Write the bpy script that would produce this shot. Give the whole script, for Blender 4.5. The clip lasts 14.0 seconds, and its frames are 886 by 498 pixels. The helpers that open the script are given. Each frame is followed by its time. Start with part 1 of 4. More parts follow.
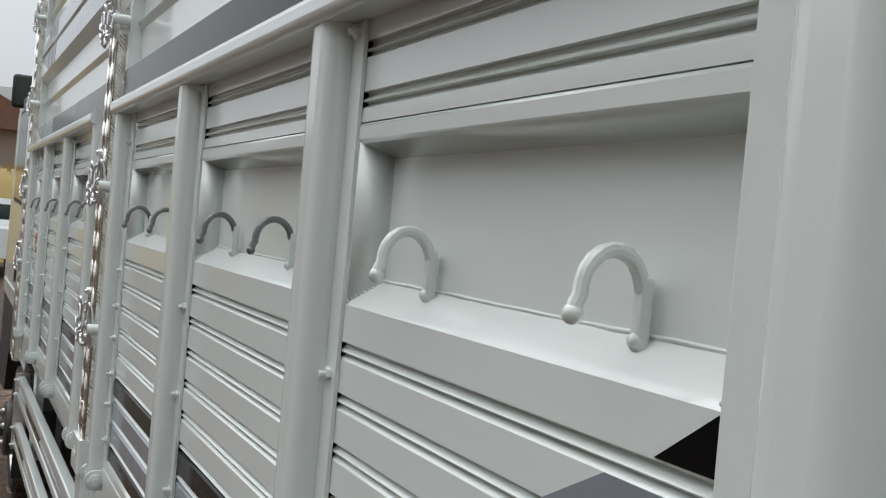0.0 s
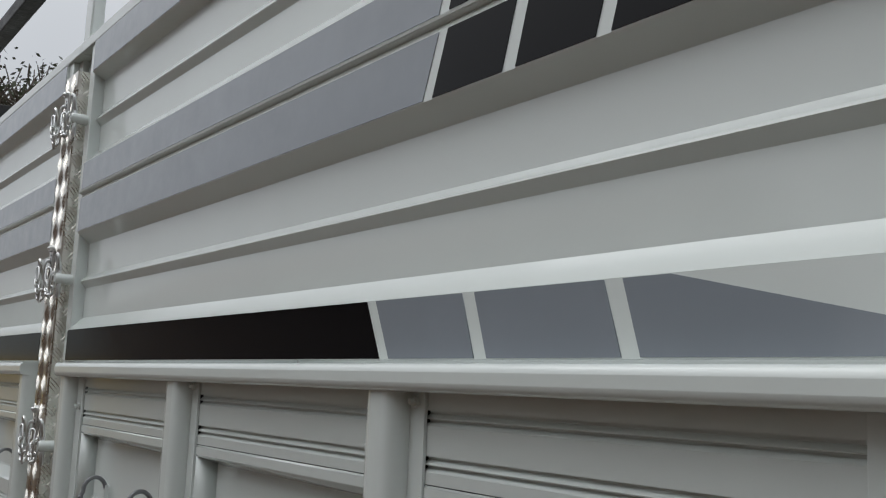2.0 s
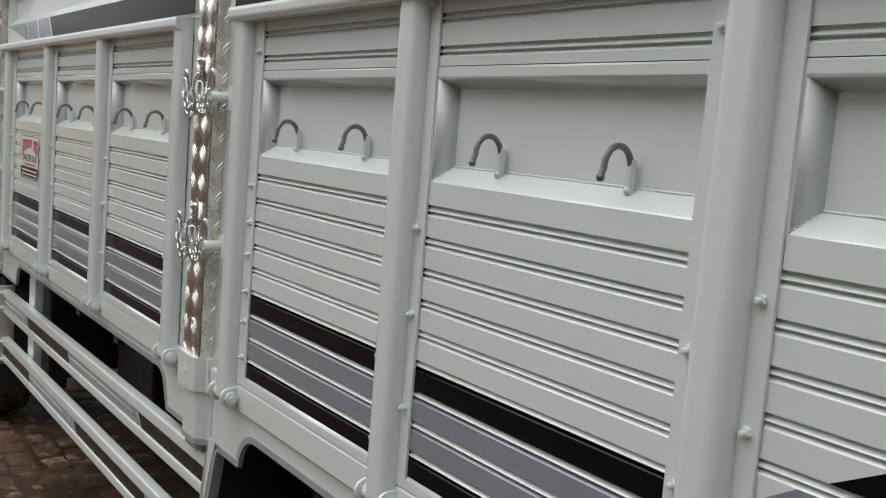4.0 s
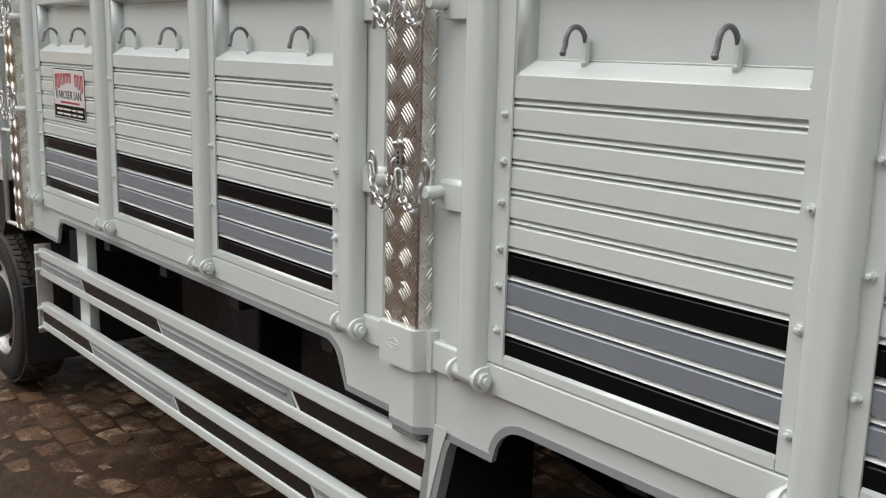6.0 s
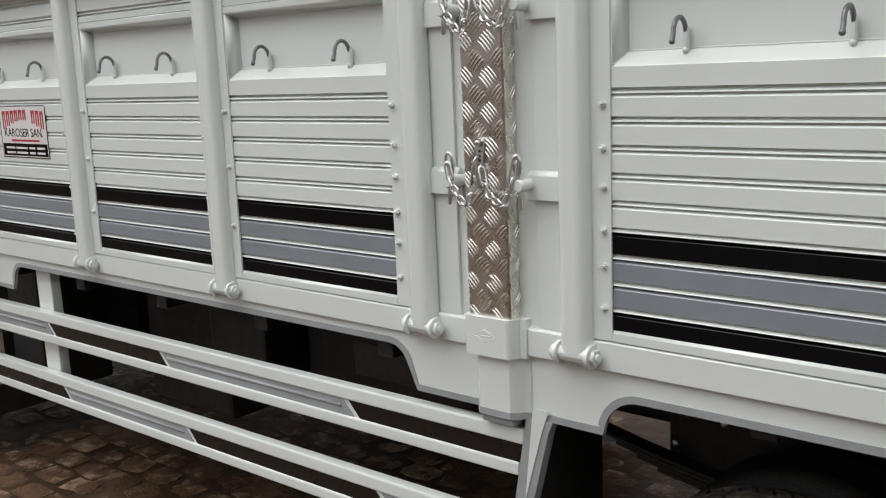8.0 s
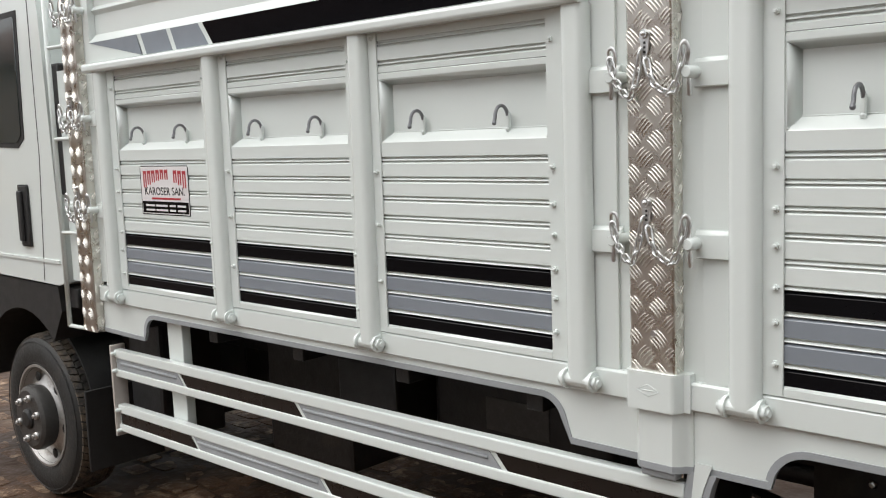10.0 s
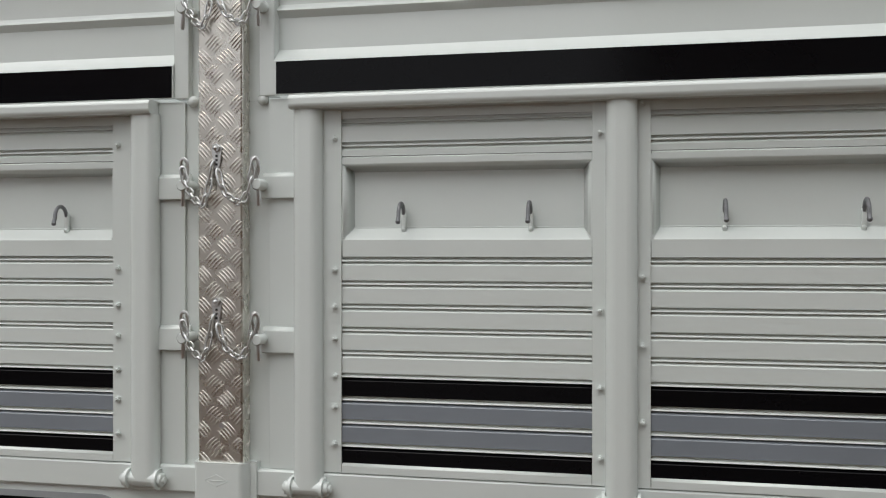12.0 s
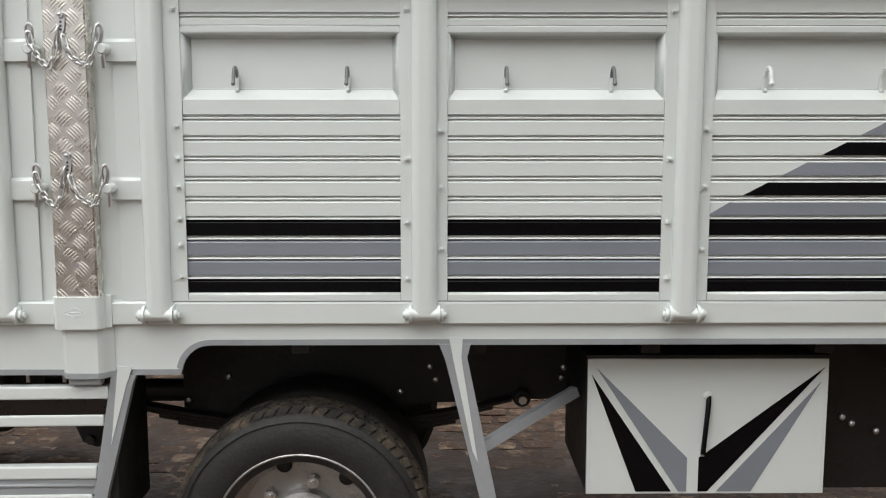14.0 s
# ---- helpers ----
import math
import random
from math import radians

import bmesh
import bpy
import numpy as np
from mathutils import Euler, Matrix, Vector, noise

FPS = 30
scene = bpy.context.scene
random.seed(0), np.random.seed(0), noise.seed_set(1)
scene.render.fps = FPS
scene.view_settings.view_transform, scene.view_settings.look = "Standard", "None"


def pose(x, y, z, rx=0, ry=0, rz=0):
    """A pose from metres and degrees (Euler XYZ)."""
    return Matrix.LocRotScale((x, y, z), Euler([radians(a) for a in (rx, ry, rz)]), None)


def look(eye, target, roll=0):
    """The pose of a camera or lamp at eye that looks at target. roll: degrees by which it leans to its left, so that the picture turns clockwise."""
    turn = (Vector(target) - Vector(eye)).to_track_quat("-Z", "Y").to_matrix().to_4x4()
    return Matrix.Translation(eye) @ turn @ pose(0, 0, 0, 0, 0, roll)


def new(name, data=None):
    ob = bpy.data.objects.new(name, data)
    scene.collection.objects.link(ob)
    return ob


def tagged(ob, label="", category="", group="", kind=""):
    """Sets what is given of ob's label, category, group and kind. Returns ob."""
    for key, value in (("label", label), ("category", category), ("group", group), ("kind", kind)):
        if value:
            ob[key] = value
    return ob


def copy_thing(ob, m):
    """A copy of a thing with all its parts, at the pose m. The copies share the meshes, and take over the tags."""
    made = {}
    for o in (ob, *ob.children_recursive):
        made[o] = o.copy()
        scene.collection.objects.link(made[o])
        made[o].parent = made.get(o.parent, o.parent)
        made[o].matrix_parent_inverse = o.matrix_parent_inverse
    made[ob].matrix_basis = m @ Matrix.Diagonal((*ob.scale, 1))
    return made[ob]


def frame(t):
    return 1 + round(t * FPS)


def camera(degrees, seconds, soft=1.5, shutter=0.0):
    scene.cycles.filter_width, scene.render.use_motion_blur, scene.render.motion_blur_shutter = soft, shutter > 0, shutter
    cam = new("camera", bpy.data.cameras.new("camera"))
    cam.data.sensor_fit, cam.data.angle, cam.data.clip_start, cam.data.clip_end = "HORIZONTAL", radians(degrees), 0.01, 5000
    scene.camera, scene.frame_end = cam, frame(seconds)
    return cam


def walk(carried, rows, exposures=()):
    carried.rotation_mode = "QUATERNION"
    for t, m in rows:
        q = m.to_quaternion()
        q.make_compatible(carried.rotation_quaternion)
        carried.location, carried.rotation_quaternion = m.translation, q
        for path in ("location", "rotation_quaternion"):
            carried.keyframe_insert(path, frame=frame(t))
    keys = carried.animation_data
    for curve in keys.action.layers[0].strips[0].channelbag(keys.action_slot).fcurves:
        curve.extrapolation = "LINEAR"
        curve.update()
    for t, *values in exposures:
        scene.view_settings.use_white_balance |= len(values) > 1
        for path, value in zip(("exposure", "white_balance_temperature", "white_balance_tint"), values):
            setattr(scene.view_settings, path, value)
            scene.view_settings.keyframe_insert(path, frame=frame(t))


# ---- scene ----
cam = camera(49.0, 14.0, soft=1.15)
S = 0.87  # metres to one unit of the plan
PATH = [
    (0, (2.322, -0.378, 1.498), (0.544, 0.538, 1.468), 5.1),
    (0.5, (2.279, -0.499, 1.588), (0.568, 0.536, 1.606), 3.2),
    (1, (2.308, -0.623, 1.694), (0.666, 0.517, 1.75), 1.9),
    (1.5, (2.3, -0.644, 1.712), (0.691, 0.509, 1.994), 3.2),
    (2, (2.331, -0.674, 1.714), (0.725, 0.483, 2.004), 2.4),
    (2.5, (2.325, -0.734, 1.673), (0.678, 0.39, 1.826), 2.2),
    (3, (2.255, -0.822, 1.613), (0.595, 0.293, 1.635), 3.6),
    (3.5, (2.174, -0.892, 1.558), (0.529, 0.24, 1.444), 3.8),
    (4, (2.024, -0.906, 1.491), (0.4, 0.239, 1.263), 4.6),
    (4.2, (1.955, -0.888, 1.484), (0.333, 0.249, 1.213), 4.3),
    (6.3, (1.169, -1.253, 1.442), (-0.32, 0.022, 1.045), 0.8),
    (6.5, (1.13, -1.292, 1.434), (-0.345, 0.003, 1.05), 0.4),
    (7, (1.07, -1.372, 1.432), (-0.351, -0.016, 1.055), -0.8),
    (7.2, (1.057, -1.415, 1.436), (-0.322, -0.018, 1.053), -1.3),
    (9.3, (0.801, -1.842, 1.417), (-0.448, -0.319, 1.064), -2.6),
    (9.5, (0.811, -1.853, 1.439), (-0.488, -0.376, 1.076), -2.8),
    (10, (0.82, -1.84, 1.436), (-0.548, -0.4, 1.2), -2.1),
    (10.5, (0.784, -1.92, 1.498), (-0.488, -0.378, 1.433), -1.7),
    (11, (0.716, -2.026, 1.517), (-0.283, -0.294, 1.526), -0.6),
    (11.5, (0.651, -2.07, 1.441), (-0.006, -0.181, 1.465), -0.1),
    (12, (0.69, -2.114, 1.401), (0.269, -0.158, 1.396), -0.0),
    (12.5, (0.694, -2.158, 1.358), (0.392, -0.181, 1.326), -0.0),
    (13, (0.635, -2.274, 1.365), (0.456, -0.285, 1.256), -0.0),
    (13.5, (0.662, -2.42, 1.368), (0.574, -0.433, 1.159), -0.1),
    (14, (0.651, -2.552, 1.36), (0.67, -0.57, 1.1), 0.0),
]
EXPO = [(0, -0.27, 6250, 8), (0.5, -0.42, 6200, 8), (1, -0.5, 6200, 8), (1.5, -0.55, 6250, 8), (2, -0.75, 6250, 8), (2.5, -1.03, 6300, 8), (3, -0.9, 6350, 8),
        (3.5, -0.76, 6400, 9), (4.2, -0.23, 6450, 9), (6.3, -0.12, 6500, 10), (9.3, 0.08, 6500, 10), (10.2, 0.2, 6500, 9), (10.6, 0.08, 6500, 9), (11, -0.22, 6500, 9),
        (11.5, -0.42, 6500, 9), (12, -0.42, 6500, 9), (12.5, -0.37, 6500, 9), (13, -0.2, 6500, 10), (13.5, -0.1, 6500, 10), (14, 0.1, 6500, 10)]
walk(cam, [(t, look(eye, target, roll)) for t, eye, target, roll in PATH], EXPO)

# ---- daylight: overcast sky and a very soft sun ----
world = bpy.data.worlds.new("overcast_sky")
scene.world = world
world.use_nodes = True
wn = world.node_tree.nodes
sky = wn.new("ShaderNodeTexSky")
sky.sky_type = "NISHITA"
sky.sun_disc = False
sky.sun_elevation, sky.sun_rotation = radians(60), radians(221)
sky.air_density, sky.dust_density, sky.ozone_density = 0.6, 5.0, 1.0
# a thick, even cloud layer in front of the blue
wl = world.node_tree.links
cloud = wn.new("ShaderNodeTexNoise")
cloud.inputs["Scale"].default_value, cloud.inputs["Detail"].default_value = 1.6, 3.0
tone = wn.new("ShaderNodeMapRange")
for k, v in (("From Min", 0.3), ("From Max", 0.7), ("To Min", 4.2), ("To Max", 5.6)):
    tone.inputs[k].default_value = v
wl.new(cloud.outputs["Fac"], tone.inputs["Value"])
cover = wn.new("ShaderNodeMix")
cover.data_type = "RGBA"
cover.inputs[0].default_value = 0.85
wl.new(sky.outputs[0], cover.inputs[6])
# an overcast sky is about three times brighter overhead than at the horizon
aim, split, rise, grade = (wn.new("ShaderNode" + k) for k in ("TexCoord", "SeparateXYZ", "MapRange", "Math"))
wl.new(aim.outputs["Generated"], split.inputs[0])
wl.new(split.outputs["Z"], rise.inputs["Value"])
for k, v in (("From Min", 0.0), ("From Max", 1.0), ("To Min", 0.62), ("To Max", 1.75)):
    rise.inputs[k].default_value = v
grade.operation = "MULTIPLY"
wl.new(tone.outputs["Result"], grade.inputs[0])
wl.new(rise.outputs["Result"], grade.inputs[1])
wl.new(grade.outputs[0], cover.inputs[7])
wl.new(cover.outputs[2], wn["Background"].inputs[0])
wn["Background"].inputs[1].default_value = 0.24
sun = new("sun", bpy.data.lights.new("sun", "SUN"))
sun.data.energy, sun.data.angle, sun.data.color = 1.3, radians(60), (1.0, 1.0, 1.0)
sun.matrix_world = look((-2.6, -3.0, 6.9), (0, 0, 0))

# ---- materials ----
def mat(name, rgb, rough=0.5, metal=0.0, var=0.06, scale=6.0, fine=90.0, bump=0.05, bump_scale=200.0, dirt=None,
        dirt_amount=0.0, dirt_scale=3.0, coat=0.0, rough_var=0.08, rand=0.0):
    m = bpy.data.materials.new(name)
    m.use_nodes = True
    nt = m.node_tree
    n, l = nt.nodes, nt.links
    b = n["Principled BSDF"]
    co = n.new("ShaderNodeTexCoord")
    geo = n.new("ShaderNodeNewGeometry")
    src = geo.outputs["Position"]

    def noise_tex(sc, detail=4.0, rg=0.6):
        t = n.new("ShaderNodeTexNoise")
        t.inputs["Scale"].default_value, t.inputs["Detail"].default_value, t.inputs["Roughness"].default_value = sc, detail, rg
        l.new(src, t.inputs["Vector"])
        return t.outputs["Fac"]

    def ramp(x, lo, hi, a, c):
        r = n.new("ShaderNodeMapRange")
        r.inputs["From Min"].default_value, r.inputs["From Max"].default_value = lo, hi
        r.inputs["To Min"].default_value, r.inputs["To Max"].default_value = a, c
        l.new(x, r.inputs["Value"])
        return r.outputs["Result"]

    def mixc(f, a, c, kind="MIX"):
        x = n.new("ShaderNodeMix")
        x.data_type, x.blend_type = "RGBA", kind
        for k, v in (("Factor", f), ("A", a), ("B", c)):
            sock = [i for i in x.inputs if i.name == k and (k == "Factor" and i.type == "VALUE" or i.type == "RGBA")][0]
            if isinstance(v, (int, float)):
                sock.default_value = v
            elif isinstance(v, tuple):
                sock.default_value = (*v, 1)
            else:
                l.new(v, sock)
        return [o for o in x.outputs if o.type == "RGBA"][0]

    big, small = noise_tex(scale), noise_tex(fine, 3.0)
    col = mixc(ramp(big, 0.3, 0.7, 0, 1), tuple(max(0, c * (1 - var)) for c in rgb), tuple(min(1, c * (1 + var)) for c in rgb))
    col = mixc(ramp(small, 0.35, 0.65, 0, 1), col, tuple(c * (1 - var * 0.6) for c in rgb), "MIX") if var > 0.1 else col
    if rand:
        info = n.new("ShaderNodeObjectInfo")
        hsv = n.new("ShaderNodeHueSaturation")
        l.new(ramp(info.outputs["Random"], 0, 1, 1 - rand, 1 + rand), hsv.inputs["Value"])
        l.new(col, hsv.inputs["Color"])
        col = hsv.outputs["Color"]
    if dirt:
        d = noise_tex(dirt_scale, 8.0, 0.7)
        col = mixc(ramp(d, 0.62 - 0.3 * dirt_amount, 0.78 - 0.25 * dirt_amount, 0, 0.85), col, dirt)
    l.new(col, b.inputs["Base Color"])
    l.new(ramp(noise_tex(scale * 3), 0.3, 0.7, max(0.02, rough - rough_var), min(1, rough + rough_var)), b.inputs["Roughness"])
    b.inputs["Metallic"].default_value = metal
    b.inputs["Coat Weight"].default_value = coat
    b.inputs["Coat Roughness"].default_value = 0.07
    if bump:
        bp = n.new("ShaderNodeBump")
        bp.inputs["Strength"].default_value = bump
        bp.inputs["Distance"].default_value = 0.01
        l.new(noise_tex(bump_scale, 2.0), bp.inputs["Height"])
        l.new(bp.outputs["Normal"], b.inputs["Normal"])
    return m


WHITE = mat("white_paint", (0.716, 0.765, 0.741), 0.4, var=0.02, scale=2.0, bump=0.03, bump_scale=25, coat=1.0)
BLACK = mat("black_paint", (0.004, 0.004, 0.005), 0.13, var=0.1, rough_var=0.03, bump=0.008, bump_scale=12, coat=0.0)
BLACK.node_tree.nodes["Principled BSDF"].inputs["Specular IOR Level"].default_value = 0.16
GREY = mat("grey_paint", (0.226, 0.253, 0.286), 0.4, var=0.05, bump=0.03, bump_scale=25, coat=1.0)
EDGE = mat("grey_edge_paint", (0.32, 0.338, 0.35), 0.45, var=0.08, bump=0.1, bump_scale=80)
ALU = mat("tread_plate_aluminium", (0.77, 0.745, 0.69), 0.28, metal=1.0, var=0.05, scale=9, bump=0.015, bump_scale=90, rough_var=0.05)
ZINC = mat("zinc_plated_steel", (0.76, 0.77, 0.77), 0.36, metal=1.0, var=0.12, scale=40, bump=0.1, bump_scale=300)
HOOKM = mat("bare_hook_steel", (0.2, 0.205, 0.215), 0.42, metal=0.4, var=0.15, scale=40, bump=0.12, bump_scale=200)
BRONZE = mat("dark_reflective_trim", (0.009, 0.006, 0.005), 0.3, var=0.2, bump=0.04, bump_scale=40, coat=0.0)
RUBBER = mat("tyre_rubber", (0.02, 0.02, 0.019), 0.6, var=0.25, scale=20, bump=0.3, bump_scale=90, dirt=(0.06, 0.047, 0.036), dirt_amount=0.2, dirt_scale=9)
TREADM = mat("muddy_tyre_tread", (0.035, 0.032, 0.029), 0.8, var=0.3, scale=20, bump=0.4, bump_scale=120, dirt=(0.15, 0.115, 0.08), dirt_amount=0.6, dirt_scale=14)
HUBM = mat("worn_hub_paint", (0.06, 0.058, 0.055), 0.4, metal=0.3, var=0.2, scale=30, bump=0.1)
RIM = mat("silver_wheel_paint", (0.48, 0.475, 0.46), 0.36, metal=0.75, var=0.12, scale=14, bump=0.08, dirt=(0.16, 0.12, 0.09), dirt_amount=0.25, dirt_scale=12)
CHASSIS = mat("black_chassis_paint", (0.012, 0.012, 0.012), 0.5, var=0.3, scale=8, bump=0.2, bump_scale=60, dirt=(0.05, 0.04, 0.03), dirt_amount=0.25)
GALV = mat("pale_galvanised_steel", (0.5, 0.455, 0.42), 0.45, metal=0.3, var=0.1, scale=15, bump=0.05, bump_scale=120)
PLASTIC = mat("black_plastic", (0.018, 0.018, 0.018), 0.55, var=0.2, bump=0.15, bump_scale=250)
WOOD = mat("wooden_bed_underside", (0.3, 0.22, 0.13), 0.7, var=0.25, scale=9, bump=0.3, bump_scale=60)
MUD = mat("wet_brown_mud", (0.050, 0.027, 0.0145), 0.62, var=0.35, scale=2.5, fine=40, bump=0.9, bump_scale=16, dirt=(0.15, 0.1, 0.066), dirt_amount=0.2, dirt_scale=2.5, rough_var=0.15)
COBBLE = mat("worn_brown_paving_stone", (0.098, 0.054, 0.030), 0.66, var=0.4, scale=7, fine=60, bump=0.9, bump_scale=34, dirt=(0.44, 0.32, 0.215), dirt_amount=0.36, dirt_scale=6.5, rand=0.3, rough_var=0.15)
for m in (MUD, COBBLE):
    m.node_tree.nodes["Principled BSDF"].inputs["Specular IOR Level"].default_value = 0.22
GLASS = mat("dark_cab_glass", (0.02, 0.03, 0.03), 0.05, var=0.1, bump=0.0, coat=0.6)
RED = mat("red_print", (0.42, 0.03, 0.04), 0.4, var=0.05, bump=0)
PAPER = mat("white_sticker", (0.74, 0.72, 0.72), 0.35, var=0.03, bump=0)
PLASTER = mat("pinkish_plaster", (0.25, 0.2, 0.175), 0.85, var=0.12, scale=1.5, bump=0.3, bump_scale=30)
MUDWALL = mat("brown_earth_plaster", (0.17, 0.115, 0.07), 0.9, var=0.35, scale=3, bump=0.4, bump_scale=30)
TILE = mat("brown_roof", (0.16, 0.08, 0.055), 0.8, var=0.25, scale=4, bump=0.5, bump_scale=12)
HILLM = mat("hazy_hillside", (0.2, 0.21, 0.2), 0.95, var=0.2, scale=0.05, bump=0)
BARK = mat("tree_bark", (0.09, 0.07, 0.055), 0.9, var=0.3, scale=12, bump=0.6, bump_scale=30)
LEAF = mat("dry_leaves", (0.07, 0.08, 0.045), 0.7, var=0.3, scale=1.2, bump=0)
YELLOW = mat("yellow_dry_grass", (0.3, 0.22, 0.08), 0.9, var=0.3, scale=1.5, bump=0.4, bump_scale=20)


# ---- mesh helpers ----
def thing(name, x, y, z, label, category, group="", kind=""):
    ob = new(name)
    ob.empty_display_size = 0.1
    ob.location = Vector((x, y, z)) * S
    return tagged(ob, label, category, group, kind)


def link(name, me, parent, label="", at=(0, 0, 0), rot=(0, 0, 0)):
    ob = new(name, me)
    ob.location = Vector(at) * S
    ob.rotation_euler = rot
    if parent:
        ob.parent = parent
        if parent.type == "EMPTY":
            ob.matrix_parent_inverse = Matrix.Translation(-parent.location)
    if label:
        ob["label"] = label
    return ob


def mesh(name, bm, mats, smooth=35, size=None):
    bmesh.ops.scale(bm, vec=Vector((1, 1, 1)) * (S if size is None else size), verts=bm.verts)
    bmesh.ops.recalc_face_normals(bm, faces=bm.faces)
    me = bpy.data.meshes.new(name)
    bm.normal_update()
    for f in bm.faces:
        f.smooth = max(abs(c) for c in f.normal) < 0.9999
    for e in bm.edges:
        if len(e.link_faces) == 2 and e.calc_face_angle(0) > radians(smooth):
            e.smooth = False
    bm.to_mesh(me)
    bm.free()
    for m in mats if isinstance(mats, (list, tuple)) else [mats]:
        me.materials.append(m)
    return me


def part(name, bm, material, parent, label="", smooth=35):
    return link(name, mesh(name, bm, material, smooth), parent, label)


def box(bm, x0, x1, y0, y1, z0, z1, bevel=0.0, seg=2, mi=0):
    r = bmesh.ops.create_cube(bm, size=1)
    vs = r["verts"]
    for v in vs:
        v.co = Vector(((x0 + x1) / 2 + v.co.x * (x1 - x0), (y0 + y1) / 2 + v.co.y * (y1 - y0), (z0 + z1) / 2 + v.co.z * (z1 - z0)))
    fs = {f for v in vs for f in v.link_faces}
    for f in fs:
        f.material_index = mi
    if bevel:
        es = list({e for v in vs for e in v.link_edges})
        bmesh.ops.bevel(bm, geom=es, offset=bevel, segments=seg, affect="EDGES", profile=0.5)
    return bm


def B():
    return bmesh.new()


def prism(bm, prof, x0, x1, mats=None, axis="x"):
    """A closed (y, z) outline drawn along x; mats gives a material index for each side. axis z: an (x, y) outline drawn along z."""
    def at(p, s):
        return (s, p[0], p[1]) if axis == "x" else (p[0], p[1], s) if axis == "z" else (p[0], s, p[1])
    a = [bm.verts.new(at(p, x0)) for p in prof]
    c = [bm.verts.new(at(p, x1)) for p in prof]
    k = len(prof)
    for i in range(k):
        f = bm.faces.new((a[i], a[(i + 1) % k], c[(i + 1) % k], c[i]))
        if mats:
            f.material_index = mats[i]
    bm.faces.new(a[::-1])
    bm.faces.new(c)
    return bm


def plate(bm, pts, y0, y1):
    """A flat sheet with an (x, z) outline, from y0 to y1."""
    return prism(bm, pts, y0, y1, axis="y")


def tube(bm, pts, r, seg=10, cap=True, radii=None):
    """A round bar along a line of points."""
    pts = [Vector(p) for p in pts]
    rings, up = [], None
    for i, p in enumerate(pts):
        d = (pts[min(i + 1, len(pts) - 1)] - pts[max(i - 1, 0)]).normalized()
        if up is None:
            up = d.orthogonal().normalized()
        up = (up - d * up.dot(d)).normalized()
        side = d.cross(up)
        rr = radii[i] if radii else r
        rings.append([bm.verts.new(p + (up * math.cos(2 * math.pi * j / seg) + side * math.sin(2 * math.pi * j / seg)) * rr) for j in range(seg)])
    for a, c in zip(rings, rings[1:]):
        for j in range(seg):
            bm.faces.new((a[j], a[(j + 1) % seg], c[(j + 1) % seg], c[j]))
    if cap:
        bm.faces.new(rings[0][::-1])
        bm.faces.new(rings[-1])
    return bm


def lathe(bm, prof, seg=48, centre=(0, 0, 0), mi=0, mats=None):
    """An outline of (radius, y) turned round the y axis."""
    cx, cy, cz = centre
    rings = []
    for r, y in prof:
        if r < 1e-5:
            rings.append([bm.verts.new((cx, cy + y, cz))])
        else:
            rings.append([bm.verts.new((cx + r * math.cos(2 * math.pi * j / seg), cy + y, cz + r * math.sin(2 * math.pi * j / seg))) for j in range(seg)])
    for n, (a, c) in enumerate(zip(rings, rings[1:])):
        for j in range(seg):
            p = [a[j % len(a)], a[(j + 1) % seg % len(a)], c[(j + 1) % seg % len(c)], c[j % len(c)]]
            p = list(dict.fromkeys(p))
            if len(p) > 2:
                bm.faces.new(p).material_index = mats[n] if mats else mi
    return bm


def ball(bm, c, r, u=10, v=7, squash=1.0):
    res = bmesh.ops.create_uvsphere(bm, u_segments=u, v_segments=v, radius=r)
    for w in res["verts"]:
        w.co = Vector((w.co.x, w.co.y * squash, w.co.z)) + Vector(c)
    return bm


def hexnut(bm, c, r, y0, y1):
    """A six-sided nut on the y axis."""
    return plate(bm, [(c[0] + r * math.cos(k * math.pi / 3 + 0.3), c[1] + r * math.sin(k * math.pi / 3 + 0.3)) for k in range(6)], y0, y1)


# ---- ground ----
GZ = -0.215
bm = B()
N = 60
grid = {}
for i in range(N + 1):
    for j in range(N + 1):
        u, v = (i / N - 0.5) * 2, (j / N - 0.5) * 2
        x, y = 60 * u ** 3 + 6 * u - 1, 60 * v ** 3 + 5 * v + 0.5
        h = 0.012 * noise.noise((x * 1.3, y * 1.3, 0)) - 0.012
        grid[i, j] = bm.verts.new((x * (1 + 4 * (abs(u) == 1)), y * (1 + 4 * (abs(v) == 1)), GZ + h))
for i in range(N):
    for j in range(N):
        bm.faces.new((grid[i, j], grid[i + 1, j], grid[i + 1, j + 1], grid[i, j + 1]))
ground = tagged(new("ground", mesh("ground", bm, MUD, 180)), "wet brown muddy yard ground under worn paving stones", "ground", kind="structure")

# ---- drop sides: slatted lower walls with hook bays ----
SLAT = 0.0605
TOPS = [1.583 - SLAT * k for k in range(9)]          # upper groove of each lower slat
FRONT_PAINT = {5: 1, 6: 2, 7: 2, 8: 1}               # 1 black, 2 grey, by slat


def slat_outline(z1, z0):
    """From the groove pair at z1 down to z0, front at y = 0."""
    d = 0.0085
    steps = [(0.014, 0), (d, 0), (d, 0.0042), (0.0015, 0.0094), (0.0003, 0.0106), (0.0006, 0.0118), (d, 0.0126), (d, 0.0150), (0.0012, 0.0196), (0.0, 0.0210)]
    return [(y, z1 - z) for y, z in steps] + [(0.0, z0), (0.014, z0)]


